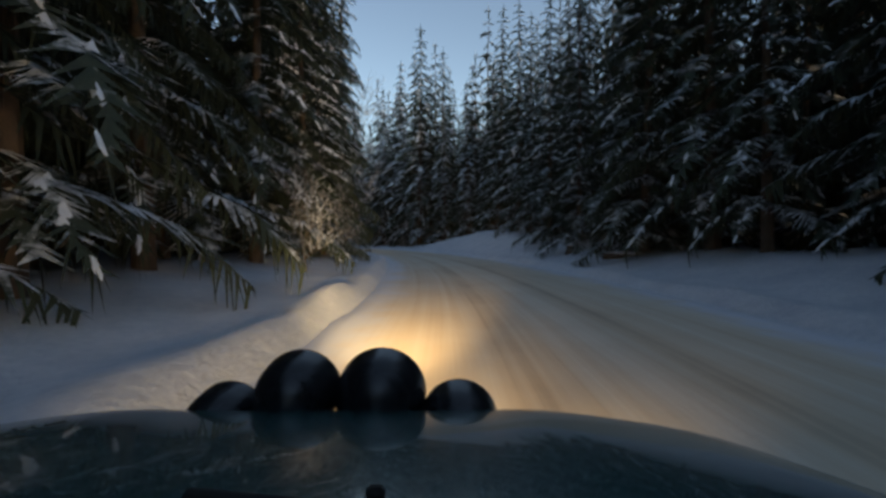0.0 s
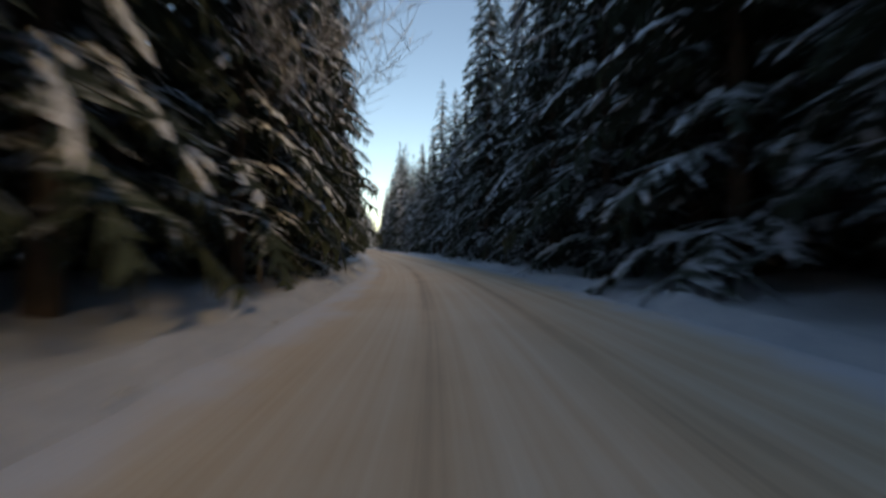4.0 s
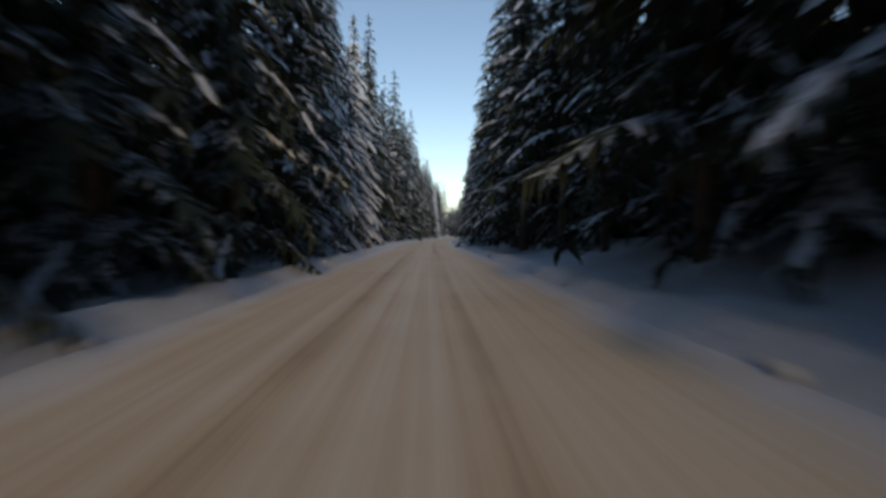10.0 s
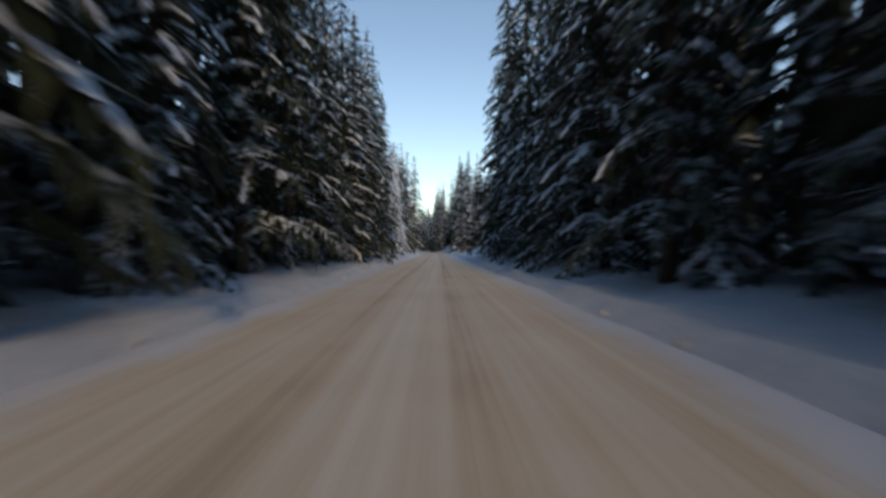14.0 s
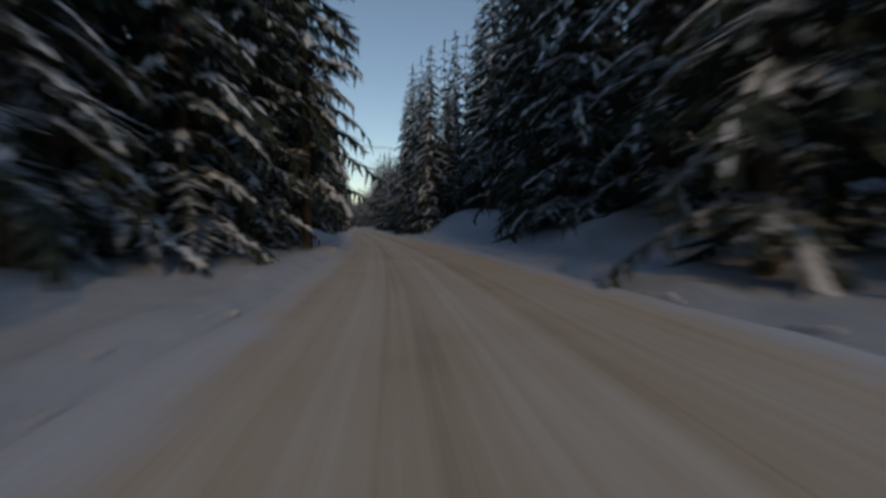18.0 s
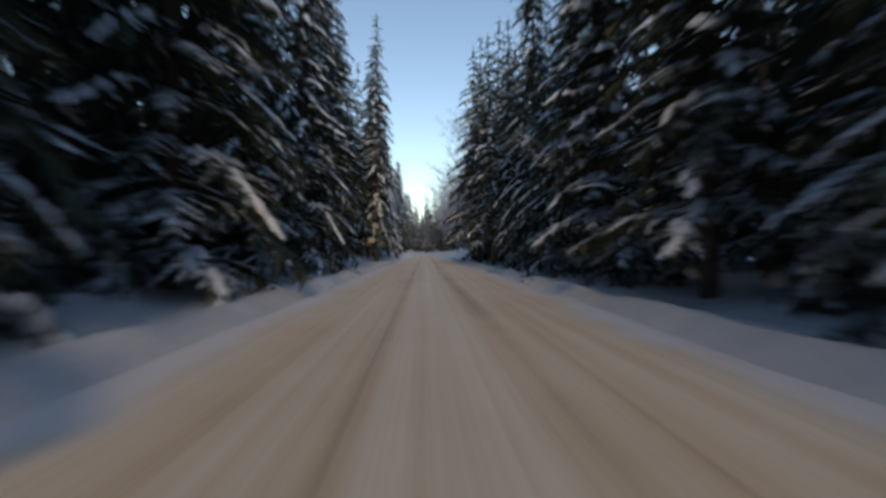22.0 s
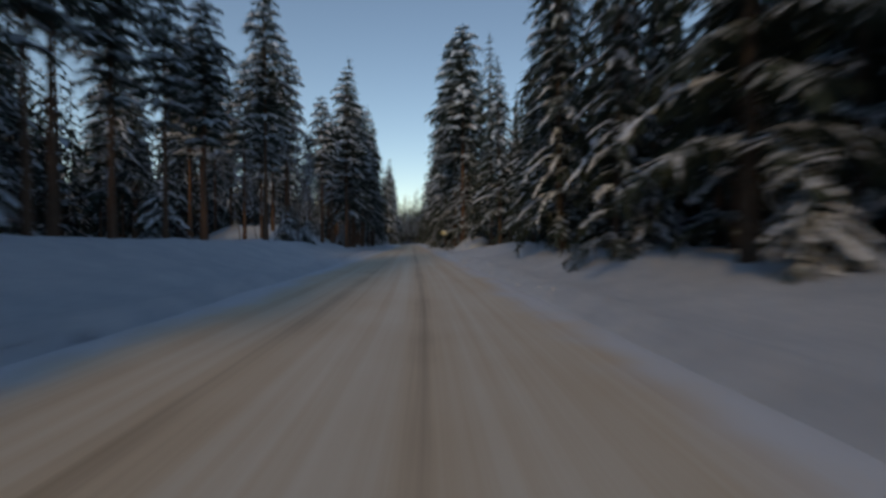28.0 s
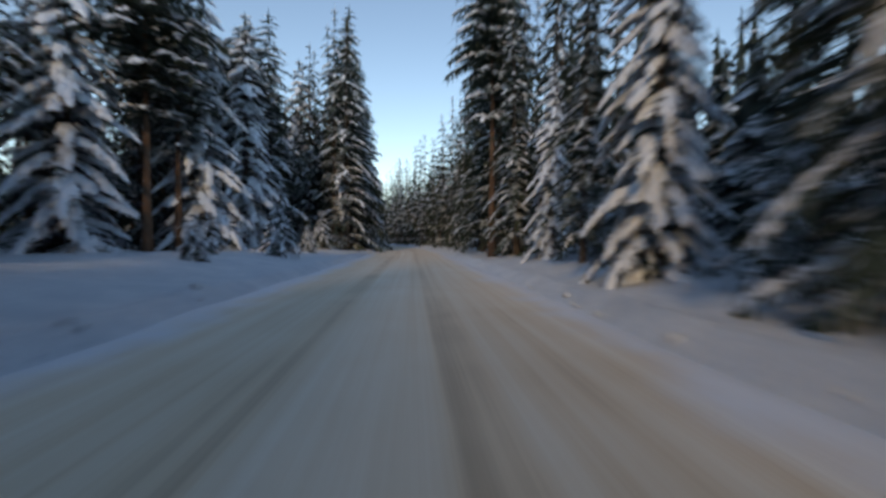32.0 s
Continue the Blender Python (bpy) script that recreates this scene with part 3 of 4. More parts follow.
def rows_of_trees():
    """The front row as trees of their own; those behind and past the end as one mass."""
    rng = random.Random(5)
    mass = []
    clear = ((1, 712, 741), (1, 209, 217), (-1, 285, 298), (-1, 566, 579), (1, 420, 433))
    for side, edge, gaps in ((-1, EDGE_L, OPEN_L), (1, EDGE_R, OPEN_R)):
        s, n = -30.0, 0
        while s < 990:
            if not inside(gaps, s):
                u = side * (table(edge, s) + (0.2 if side < 0 else -0.4) + rng.uniform(-0.4, 0.5) + 1.3 * (n % 2))
                if any(side == d and a <= s <= b for d, a, b in clear):
                    u += side * 1.7
                kind, size, turn, lean = rng.choice(LADEN if inside(THICK, s) else LADEN + SPRUCE if inside(WHITE_L if side < 0 else WHITE_R, s) else HIGH + SPRUCE[3:] if inside(TALL, s) else SPRUCE), rng.choice((rng.uniform(0.7, 0.95), rng.uniform(0.95, 1.2), rng.uniform(1.0, 1.25))), rng.uniform(0, 360), rng.uniform(-1.5, 1.5)
                size *= table(TALL_L if side < 0 else TALL_R, s)
                if -12 < s < 72:
                    kind = rng.choice(NEAR)
                if side > 0 and inside(LOW_R, s):
                    size *= 0.6
                if inside([(745, 800), (890, 990)], s):
                    size *= 1.1
                if s < 830 and n % 2 == 0 or -12 < s < 112:
                    plant(kind, s, u, size, turn, lean=lean, girth=rng.uniform(0.95, 1.2))
                else:
                    mass.append((rng.choice(FULL if s < 860 else MID), stand(s, u, size, turn, lean)))
                n += 1
            s += rng.uniform(2.2, 3.5) if s < 860 else rng.uniform(3.2, 4.6)
        s = -28.0
        while s < 990:
            if not inside(gaps, s) and not (side > 0 and inside(THIN_R, s)):
                mass.append((rng.choice(MID), stand(s, side * (table(edge, s) + rng.uniform(2.8, 4.6)), rng.uniform(0.85, 1.2) * table(TALL_L if side < 0 else TALL_R, s) * (0.6 if side > 0 and inside(LOW_R, s) else 1), rng.uniform(0, 360))))
            s += rng.uniform(3.6, 5.4)
    # the thick woods on the outer side of the first bend
    for _ in range(130):
        s = rng.uniform(18, 150)
        mass.append((rng.choice(MID + FULL), stand(s, table(EDGE_R, s) + rng.uniform(1.5, 16), rng.uniform(0.7, 0.95) * table(TALL_R, s), rng.uniform(0, 360)) @ Matrix.Diagonal((1.35, 1.35, 1, 1))))
    # the edges of the woods behind the clearings
    for s0, s1, lo, hi, step, kinds, small in ((800, 848, -24, -15, 1.0, PINE + MID, 0.75), (690, 800, -32, -20, 1.3, PINE + MID, 0.68), (380, 436, 22, 34, 1.6, MID, 0.5), (690, 850, -36, -26, 1.3, MID, 0.62), (596, 800, 48, 62, 0.9, MID, 0.85)):
        s = s0
        while s < s1:
            mass.append((rng.choice(kinds), stand(s, rng.uniform(lo, hi), small * rng.uniform(0.75, 1.15), rng.uniform(0, 360))))
            s += rng.uniform(0.6, 1.4) * step
    tagged(joined("forest", mass, [M_BARK, M_NEEDLE, M_PAD, M_PBARK, M_PINE, M_WHITENED]), "dense snowy spruce forest along the road", "forest", kind="stuff")


rows_of_trees()


def far_forest():
    """The woods behind the front rows: layered ragged skirts of boughs, one joined mass."""
    rng = random.Random(9)
    verts, faces = [], []

    def tree(x, y, z, h, r, layers=14, spikes=7):
        n = len(verts)
        for j in range(5):
            verts.append((x + 0.55 * r * math.cos(1.2566 * j), y + 0.55 * r * math.sin(1.2566 * j), z + 0.08 * h))
        verts.append((x, y, z + h))
        faces.extend((n + j, n + (j + 1) % 5, n + 5) for j in range(5))
        for i in range(layers):
            k = i / layers
            full = r * (1 - k) ** 0.8 + 0.22
            turn = rng.uniform(0, 6.28)
            for j in range(spikes if k < 0.6 else spikes - 3):
                t = turn + 6.2832 * (j + rng.uniform(-0.3, 0.3)) / spikes
                q = full * rng.uniform(0.6, 1.25)
                z0 = z + h * (0.06 + 0.92 * (k + rng.uniform(0, 0.9) / layers))
                w = rng.uniform(0.16, 0.3) * q + 0.05
                ca, sa = math.cos(t), math.sin(t)
                n = len(verts)
                verts.extend(((x + 0.1 * q * ca, y + 0.1 * q * sa, z0 + 0.3 * q), (x + 0.6 * q * ca + w * sa, y + 0.6 * q * sa - w * ca, z0 - 0.12 * q),
                              (x + q * ca, y + q * sa, z0 - rng.uniform(0.3, 0.55) * q), (x + 0.6 * q * ca - w * sa, y + 0.6 * q * sa + w * ca, z0 - 0.12 * q)))
                faces.extend(((n, n + 1, n + 2), (n, n + 2, n + 3)))

    for side, edge, gaps in ((-1, EDGE_L, OPEN_L), (1, EDGE_R, OPEN_R)):
        for depth in range(7):
            s = -60.0 + depth
            while s < 1060:
                u = table(edge, s) + 6.5 + 4.2 * depth + rng.uniform(-2.4, 2.4)
                if inside(gaps, s):
                    u += (44 if 586 <= s <= 692 and side > 0 else 24) + depth * 4
                if s > 960:
                    u = 5.8 + 4 * depth + rng.uniform(-1, 1)
                if depth > 3 and not inside(gaps, s):
                    s += 4
                    continue
                if side > 0 and (depth < 2 and inside(THIN_R, s) or 568 < s < 586):
                    s += 3
                    continue
                x, y = on_road(s, side * u)
                tree(x, y, ground_z(s, side * u) - 0.2 if u < 58 else -0.9, rng.uniform(13, 21) * (0.5 if side > 0 and inside([(380, 440), (768, 816)], s) else 0.65 if side < 0 and inside(OPEN_L, s) else 1), rng.uniform(1.9, 2.6))
                s += rng.uniform(2.6, 4.2)
    # the woods run on away from the road
    for _ in range(4200):
        s, side = rng.uniform(-110, 1070), rng.choice((-1, 1))
        u = side * rng.uniform(30, 125)
        if side > 0 and (580 < s < 700 and u < 76 or 380 < s < 440 and u < 44) or side < 0 and 686 < s < 842 and u > -42:
            continue
        x, y = on_road(s, u)
        tree(x, y, -1.0 if u < -58 else ground_z(s, u) - 0.2, rng.uniform(12, 20), rng.uniform(2.0, 3.0), 9, 6)
    # the wood beyond the field on the right
    s = 600.0
    while s < 800:
        for u in (62, 68, 74):
            q, v = s + rng.uniform(-2, 2), u + rng.uniform(-4.5, 4.5)
            x, y = on_road(q, v)
            tree(x, y, ground_z(q, v) - 0.2, rng.uniform(13, 20), rng.uniform(1.9, 2.6))
        s += 3.4
    ob = link("far_forest", verts, faces, M_FAR)
    return tagged(ob, "dark snowy spruce woods behind the roadside trees", "forest", kind="stuff")


far_forest()


def stands():
    rng = random.Random(21)
    for k, kind in enumerate(MID + FULL):
        plant(kind, 300 + 7 * k, 10.5, 1.0, 50 * k)
    # frosted birches and pines before the open field
    for s0, s1, step, lo, hi, kinds in ((602, 690, 2.5, 7.0, 12.5, BIRCH + BIRCH + PINE[:2]), (596, 690, 2.8, 13, 24, BIRCH + BIRCH + HIGH), (570, 588, 3.0, 6.4, 9, HIGH)):
        s = s0
        while s < s1:
            plant(rng.choice(kinds), s, rng.uniform(lo, hi), rng.uniform(0.75, 1.1), rng.uniform(0, 360))
            s += rng.uniform(0.6, 1.4) * step
    for _ in range(20):
        plant(rng.choice(BIRCH), rng.uniform(616, 664), rng.uniform(9, 26), rng.uniform(0.6, 0.95), rng.uniform(0, 360), girth=1.15)
    for _ in range(24):
        plant(rng.choice(SHRUB), rng.uniform(618, 690), rng.uniform(8, 28), rng.uniform(0.8, 1.4), rng.uniform(0, 360))
    plant(BIRCH[3], 623, 6.0, 0.95, 40, girth=1.3)
    # the clearing on the right with scattered spruces
    for s, u, k, sc in ((384, 8.4, 3, 0.95), (398, 17, 0, 0.55), (404, 24, 2, 0.7), (412, 15, 4, 0.6), (416, 21, 1, 0.7), (422, 12.5, 2, 0.62),
                        (427, 16, 5, 0.7), (409, 31, 3, 0.7), (394, 30, 1, 0.65), (420, 29, 0, 0.75)):
        plant(SPRUCE[k], s, u, sc, rng.uniform(0, 360))
    # pines behind the bank on the left
    s = 688
    while s < 800:
        plant(rng.choice(PINE), s, -rng.uniform(7.6, 12), rng.uniform(0.65, 0.95), rng.uniform(0, 360))
        plant(rng.choice(PINE + HIGH), s + 2, -rng.uniform(14, 24), rng.uniform(0.6, 0.9), rng.uniform(0, 360))
        s += rng.uniform(2.2, 3.6)
    # tall trees past the young ones
    for k in range(15):
        plant(rng.choice(LADEN + HIGH + PINE), 814 + 2.2 * k, -rng.uniform(12, 20), rng.uniform(0.85, 1.15), rng.uniform(0, 360), girth=1.4)
    for k in range(12):
        plant(rng.choice(LADEN + SPRUCE[:5]), 839 + 3.4 * k, -rng.uniform(5.6, 6.8), rng.uniform(1.15, 1.35), rng.uniform(0, 360), girth=1.35)
    for k in range(12):
        plant(rng.choice(PINE + HIGH), 738 + 3.3 * k, -rng.uniform(6.3, 7.6), rng.uniform(1.0, 1.2), rng.uniform(0, 360))
    for s, u in ((806, -7.5), (811, -9), (814, -6.6), (819, -8.5), (823, -7), (826, -10), (831, -7.5), (408, 10), (415, 11), (419, 9.8)):
        plant(rng.choice(YOUNG), s, u, rng.uniform(0.7, 1.3), rng.uniform(0, 360))

    # low snowy spruces and frosted shrubs at the foot of the woods
    for side, edge, gaps in ((-1, EDGE_L, OPEN_L), (1, EDGE_R, OPEN_R)):
        s = 70.0
        while s < 880:
            if not inside(gaps, s) and noise.noise((s * 0.03, side * 4.0, 2.0)) > -0.1 and not (side > 0 and 715 < s < 738 or side < 0 and (282 < s < 299 or 564 < s < 578)):
                plant(rng.choice(YOUNG + YOUNG + SHRUB), s, side * (table(edge, s) - rng.uniform(-0.8, 0.5)), rng.uniform(0.45, 1.0), rng.uniform(0, 360))
            s += rng.uniform(2.5, 7.5)
    for _ in range(34):
        s, u = rng.uniform(700, 800), -rng.uniform(7.5, 15)
        plant(rng.choice(YOUNG + YOUNG + SHRUB), s, u, rng.uniform(0.6, 1.5), rng.uniform(0, 360))
    for _ in range(7):
        s, u = rng.uniform(700, 800), -rng.uniform(10, 18)
        plant(rng.choice(SPRUCE), s, u, rng.uniform(0.35, 0.8), rng.uniform(0, 360))
    for _ in range(11):
        plant(rng.choice(YOUNG + SHRUB), rng.uniform(418, 434), rng.uniform(10, 16), rng.uniform(0.8, 1.5), rng.uniform(0, 360))

    # single trees
    for k in range(9):
        plant(rng.choice(HIGH + HIGH + PINE), 569 + 2.1 * k, rng.uniform(8.5, 15), rng.uniform(0.95, 1.2), rng.uniform(0, 360), girth=1.3)
    for kind, s, u, size in ((SPRUCE[3], 455, -4.7, 1.2), (SPRUCE[0], 452, 7.6, 1.1), (SPRUCE[4], 456, 7.4, 1.2), (SPRUCE[5], 460, 7.8, 1.1), (SPRUCE[0], 484, 5.9, 1.0), (SPRUCE[4], 491, 5.6, 1.0), (SPRUCE[5], 498, 5.5, 0.95), (SPRUCE[3], 506, 5.5, 1.0), (SPRUCE[1], 580.5, -5.0, 1.1), (LADEN[1], 215.5, 5.6, 0.31), (LADEN[2], 208.4, 6.4, 0.85), (LADEN[0], 167.5, 5.7, 0.55), (PINE[0], 185, 5.2, 1.15), (PINE[1], 819, 5.6, 1.35), (PINE[2], 824, 6.6, 1.3), (YOUNG[1], 634, -6.4, 1.1), (BIRCH[2], 92, -5.6, 0.8), (BIRCH[0], 100, -5.6, 0.8), (BIRCH[0], 60, -5.2, 1.0), (BIRCH[1], 67, -5.6, 1.0),
                             (NEAR[1], 6.4, -7.4, 0.95), (SHRUB[0], 13, -5.3, 0.5), (SHRUB[1], 16, -5.8, 0.5), (SHRUB[0], 19, -5.2, 0.6), (SHRUB[1], 23, -5.4, 0.5), (SHRUB[0], 30, -4.9, 0.9), (SHRUB[1], 43, -5.2, 1.0), (SHRUB[0], 47, -4.8, 1.0), (SHRUB[1], 52, -5.4, 1.1), (SHRUB[0], 57, -4.9, 0.9), (SHRUB[1], 62, -5.6, 1.0),
                             (SHRUB[1], 76, -5.2, 1.0), (SHRUB[0], 80, -5.0, 1.1), (SHRUB[0], 120, 6.0, 0.9), (SHRUB[1], 600, 7.5, 0.9), (SHRUB[0], 608, 9.0, 1.0), (SHRUB[1], 662, 8.0, 1.0), (BIRCH[1], 104, 8.2, 0.8), 
                             (BIRCH[0], 452, 10.5, 0.9), (SPRUCE[2], 786, -7.4, 1.0), (PINE[0], 594, 8.2, 1.0), (PINE[2], 599, 9.4, 1.0), (PINE[1], 590, 10.5, 1.05), (SPRUCE[0], 674, -6.9, 1.25), (SPRUCE[3], 680, -6.4, 1.3), (SPRUCE[1], 686, -6.3, 1.3), (HIGH[0], 594, 9.6, 1.3), (HIGH[1], 598, 12.5, 1.3), (PINE[2], 741, 6.3, 1.5), (PINE[0], 748, 6.1, 1.5), (PINE[1], 755, 6.3, 1.5), (PINE[2], 764, 6.0, 1.4), (SPRUCE[0], 384, 8.2, 1.0)):
        plant(kind, s, u, size, rng.uniform(0, 360))


stands()


# ---------------------------------------------------------------- things
def part(name, bm, mat, parent=None, label="", smooth=True):
    me = bpy.data.meshes.new(name)
    bm.to_mesh(me)
    bm.free()
    me.materials.append(mat)
    if smooth:
        me.polygons.foreach_set("use_smooth", [True] * len(me.polygons))
    ob = new(name, me)
    ob.parent = parent
    if label:
        tagged(ob, label)
    return ob


def box(x0, x1, y0, y1, z0, z1, bevel=0.01):
    bm = bmesh.new()
    bmesh.ops.create_cube(bm, size=1.0, matrix=Matrix.LocRotScale(((x0 + x1) / 2, (y0 + y1) / 2, (z0 + z1) / 2), None, (x1 - x0, y1 - y0, z1 - z0)))
    if bevel:
        bmesh.ops.bevel(bm, geom=bm.edges[:], offset=bevel, segments=2, affect="EDGES", clamp_overlap=True)
    return bm


def rod(a, b, ra, rb=None, sides=12):
    """A round rod from a to b with closed ends."""
    a, b = Vector(a), Vector(b)
    bm = bmesh.new()
    q = (b - a).to_track_quat("Z", "Y").to_matrix().to_4x4()
    bmesh.ops.create_cone(bm, cap_ends=True, segments=sides, radius1=ra, radius2=ra if rb is None else rb, depth=(b - a).length,
                          matrix=Matrix.Translation((a + b) / 2) @ q)
    return bm


def sheet(rows, thick=0.0):
    """A skin over rows of points; all rows have the same length."""
    bm = bmesh.new()
    vs = [[bm.verts.new(p) for p in r] for r in rows]
    for r0, r1 in zip(vs, vs[1:]):
        for j in range(len(r0) - 1):
            bm.faces.new((r0[j], r0[j + 1], r1[j + 1], r1[j]))
    bmesh.ops.recalc_face_normals(bm, faces=bm.faces[:])
    if thick:
        bmesh.ops.solidify(bm, geom=bm.faces[:], thickness=thick)
    return bm


M_PAINT = mottled("dark_teal_car_paint", (0.010, 0.075, 0.082), (0.014, 0.09, 0.098), 3.0, 0.26, relief=0.02, depth=0.004)
M_PAINT.node_tree.nodes["Principled BSDF"].inputs["Coat Weight"].default_value = 0.6
M_BLACK = mottled("black_lamp_shell", (0.010, 0.011, 0.013), (0.018, 0.019, 0.022), 6.0, 0.24, relief=0.05, depth=0.003)
M_RUBBER = mottled("black_rubber", (0.012, 0.012, 0.012), (0.03, 0.03, 0.03), 9.0, 0.8, relief=0.3, depth=0.005)
M_METAL = mottled("galvanised_steel", (0.38, 0.39, 0.4), (0.52, 0.53, 0.54), 5.0, 0.45, 0.9, relief=0.1, depth=0.003)
M_WOOD = mottled("dark_weathered_boards", (0.045, 0.032, 0.026), (0.11, 0.075, 0.055), 2.5, 0.85)
M_STONE = mottled("granite_stone", (0.10, 0.085, 0.07), (0.24, 0.2, 0.16), 3.0, 0.9, relief=0.6, depth=0.04)
M_SIGN = mottled("yellow_sign_sheet", (0.62, 0.43, 0.06), (0.74, 0.53, 0.09), 6.0, 0.4, relief=0.05, depth=0.002)
M_WHITE = mottled("white_sign_paint", (0.74, 0.74, 0.70), (0.82, 0.82, 0.78), 6.0, 0.45, relief=0.05, depth=0.002)
M_RED = mottled("faded_red_paint", (0.36, 0.09, 0.05), (0.5, 0.15, 0.09), 4.0, 0.6)
M_GLASS, _n, _l, _b = material("lamp_glass", 0.05)
_b.inputs["Transmission Weight"].default_value = 1.0
_b.inputs["Base Color"].default_value = (0.95, 0.93, 0.88, 1)
M_DARKGLASS = mottled("dark_window_glass", (0.012, 0.014, 0.016), (0.02, 0.022, 0.025), 3.0, 0.08, relief=0.0)


def wheel(parent, x, y, r=0.31, w=0.2):
    bm = bmesh.new()
    prof = [(-w / 2, r * 0.66), (-w / 2, r * 0.92), (-w * 0.36, r), (w * 0.36, r), (w / 2, r * 0.92), (w / 2, r * 0.66)]
    rings = []
    for k in range(24):
        a = 2 * math.pi * k / 24
        rings.append([(x + q, y + h * math.cos(a), r + h * math.sin(a)) for q, h in prof])
    rings.append(rings[0])
    hub = new("wheel")
    hub.parent = parent
    part("tyre", sheet(rings), M_RUBBER, hub)
    part("rim", rod((x - w * 0.42, y, r), (x + w * 0.42, y, r), r * 0.66, sides=20), M_METAL, hub, smooth=False)


def start_car():
    """The car that the drive starts from: local x to its right, y ahead, the camera above the origin."""
    root = new("car")
    x, y = on_road(0, -1.6)
    root.matrix_basis = pose(x, y, 0.0, 0, 0, -38.0)
    xl, xr = -1.12, 0.6
    mid = (xl + xr) / 2

    def hood_z(px, d):
        across = (px - mid) / ((xr - xl) / 2)
        return 0.945 - 0.19 * max(0.0, (d - 0.42) / 0.74) ** 1.25 * 0.75 - 0.035 * abs(across) ** 5.0 - 0.008 * (1 - math.exp(-((abs(across) - 0.55) / 0.16) ** 2))

    rows = []
    for i in range(15):
        d = 0.42 + 0.70 * i / 14
        rows.append([(xl + (xr - xl) * j / 28, d - 0.07 * abs((j - 14) / 14) ** 3, hood_z(xl + (xr - xl) * j / 28, d)) for j in range(29)])
    rows.append([(p[0], p[1] + 0.03, p[2] - 0.03) for p in rows[-1]])
    rows.append([(p[0], p[1] + 0.005, p[2] - 0.06) for p in rows[-1]])
    part("bonnet", sheet(rows, 0.012), M_PAINT, root, "glossy dark teal bonnet")
    # nose, wings and cabin
    part("nose", box(xl + 0.03, xr - 0.03, 0.55, 1.13, 0.36, 0.72, 0.05), M_PAINT, root)
    part("bumper", box(xl - 0.02, xr + 0.02, 1.0, 1.24, 0.3, 0.5, 0.05), M_BLACK, root, "black bumper")
    for k in range(5):
        part("grille_slat", box(-0.66, 0.14, 1.125, 1.15, 0.53 + 0.032 * k, 0.545 + 0.032 * k, 0.003), M_BLACK, root)
    for lx in (-0.92, 0.4):
        lamp = part("headlight", rod((lx, 1.1, 0.61), (lx, 1.16, 0.61), 0.095, sides=24), M_GLASS, root, "round headlight glass")
        part("headlight_ring", rod((lx, 1.08, 0.61), (lx, 1.15, 0.61), 0.108, sides=24), M_METAL, lamp)
    for sx0, sx1 in ((xl - 0.05, xl + 0.02), (xr - 0.02, xr + 0.05)):
        part("wing", box(sx0, sx1, -0.15, 1.0, 0.42, 0.74, 0.03), M_PAINT, root)
        part("door", box(sx0, sx1, -1.5, -0.17, 0.25, 0.86, 0.03), M_PAINT, root)
        part("rear_wing", box(sx0, sx1, -2.7, -1.52, 0.3, 0.86, 0.03), M_PAINT, root)
        cx = (sx0 + sx1) / 2
        part("windscreen_pillar", rod((cx, 0.1, 0.84), (cx * 0.92, -0.5, 1.42), 0.03), M_PAINT, root)
        part("rear_pillar", rod((cx, -2.45, 0.86), (cx * 0.92, -1.8, 1.42), 0.045), M_PAINT, root)
    part("roof", box(xl + 0.05, xr - 0.05, -1.9, -0.4, 1.41, 1.45, 0.015), M_PAINT, root)
    part("floor_pan", box(xl, xr, -2.6, 0.55, 0.22, 0.3, 0.02), M_BLACK, root)
    part("tail", box(xl, xr, -2.75, -2.55, 0.3, 0.9, 0.04), M_PAINT, root)
    for wx in (xl + 0.08, xr - 0.08):
        for wy in (0.62, -2.0):
            wheel(root, wx, wy)
    # cowl, washer jet and wipers at the foot of the windscreen
    part("cowl", box(xl + 0.05, xr - 0.03, 0.24, 0.40, 0.86, 0.905, 0.012), M_RUBBER, root, "black cowl below the windscreen")
    part("washer_jet", box(-0.082, -0.062, 0.505, 0.52, 0.925, 0.937, 0.003), M_RUBBER, root)
    part("wiper", rod((-0.24, 0.45, 0.955), (0.06, 0.405, 0.952), 0.012), M_RUBBER, root, "black wiper blade")
    part("wiper", rod((0.20, 0.43, 0.925), (0.5, 0.45, 0.905), 0.011), M_RUBBER, root, "black wiper blade")
    # four round driving lamps before the bonnet, seen from behind
    for lx, lz, lr in ((-0.56, 0.732, 0.096), (-0.372, 0.806, 0.105), (-0.160, 0.803, 0.113), (0.042, 0.735, 0.098)):
        prof = [(-0.115, 0.002), (-0.108, 0.45), (-0.09, 0.68), (-0.055, 0.88), (-0.015, 0.98), (0.02, 1.0), (0.035, 1.03), (0.05, 1.03), (0.055, 0.97)]
        rings = []
        for k in range(29):
            a = 2 * math.pi * k / 28
            rings.append([(lx + lr * q * math.cos(a), 1.22 + h * 1.0, lz + lr * q * math.sin(a)) for h, q in prof])
        shell = part("driving_lamp", sheet(rings), M_BLACK, root, "round black driving lamp")
        part("lens", rod((lx, 1.262, lz), (lx, 1.27, lz), lr * 0.97, sides=28), M_GLASS, shell)
        part("bracket", box(lx - 0.015, lx + 0.015, 1.2, 1.225, 0.5, lz - lr * 0.9, 0.004), M_METAL, shell)
    part("lamp_bar", rod((-0.7, 1.2, 0.62), (0.2, 1.2, 0.62), 0.016), M_METAL, root)
    tagged(root, "dark teal car with four round driving lamps, standing on the road", "car")
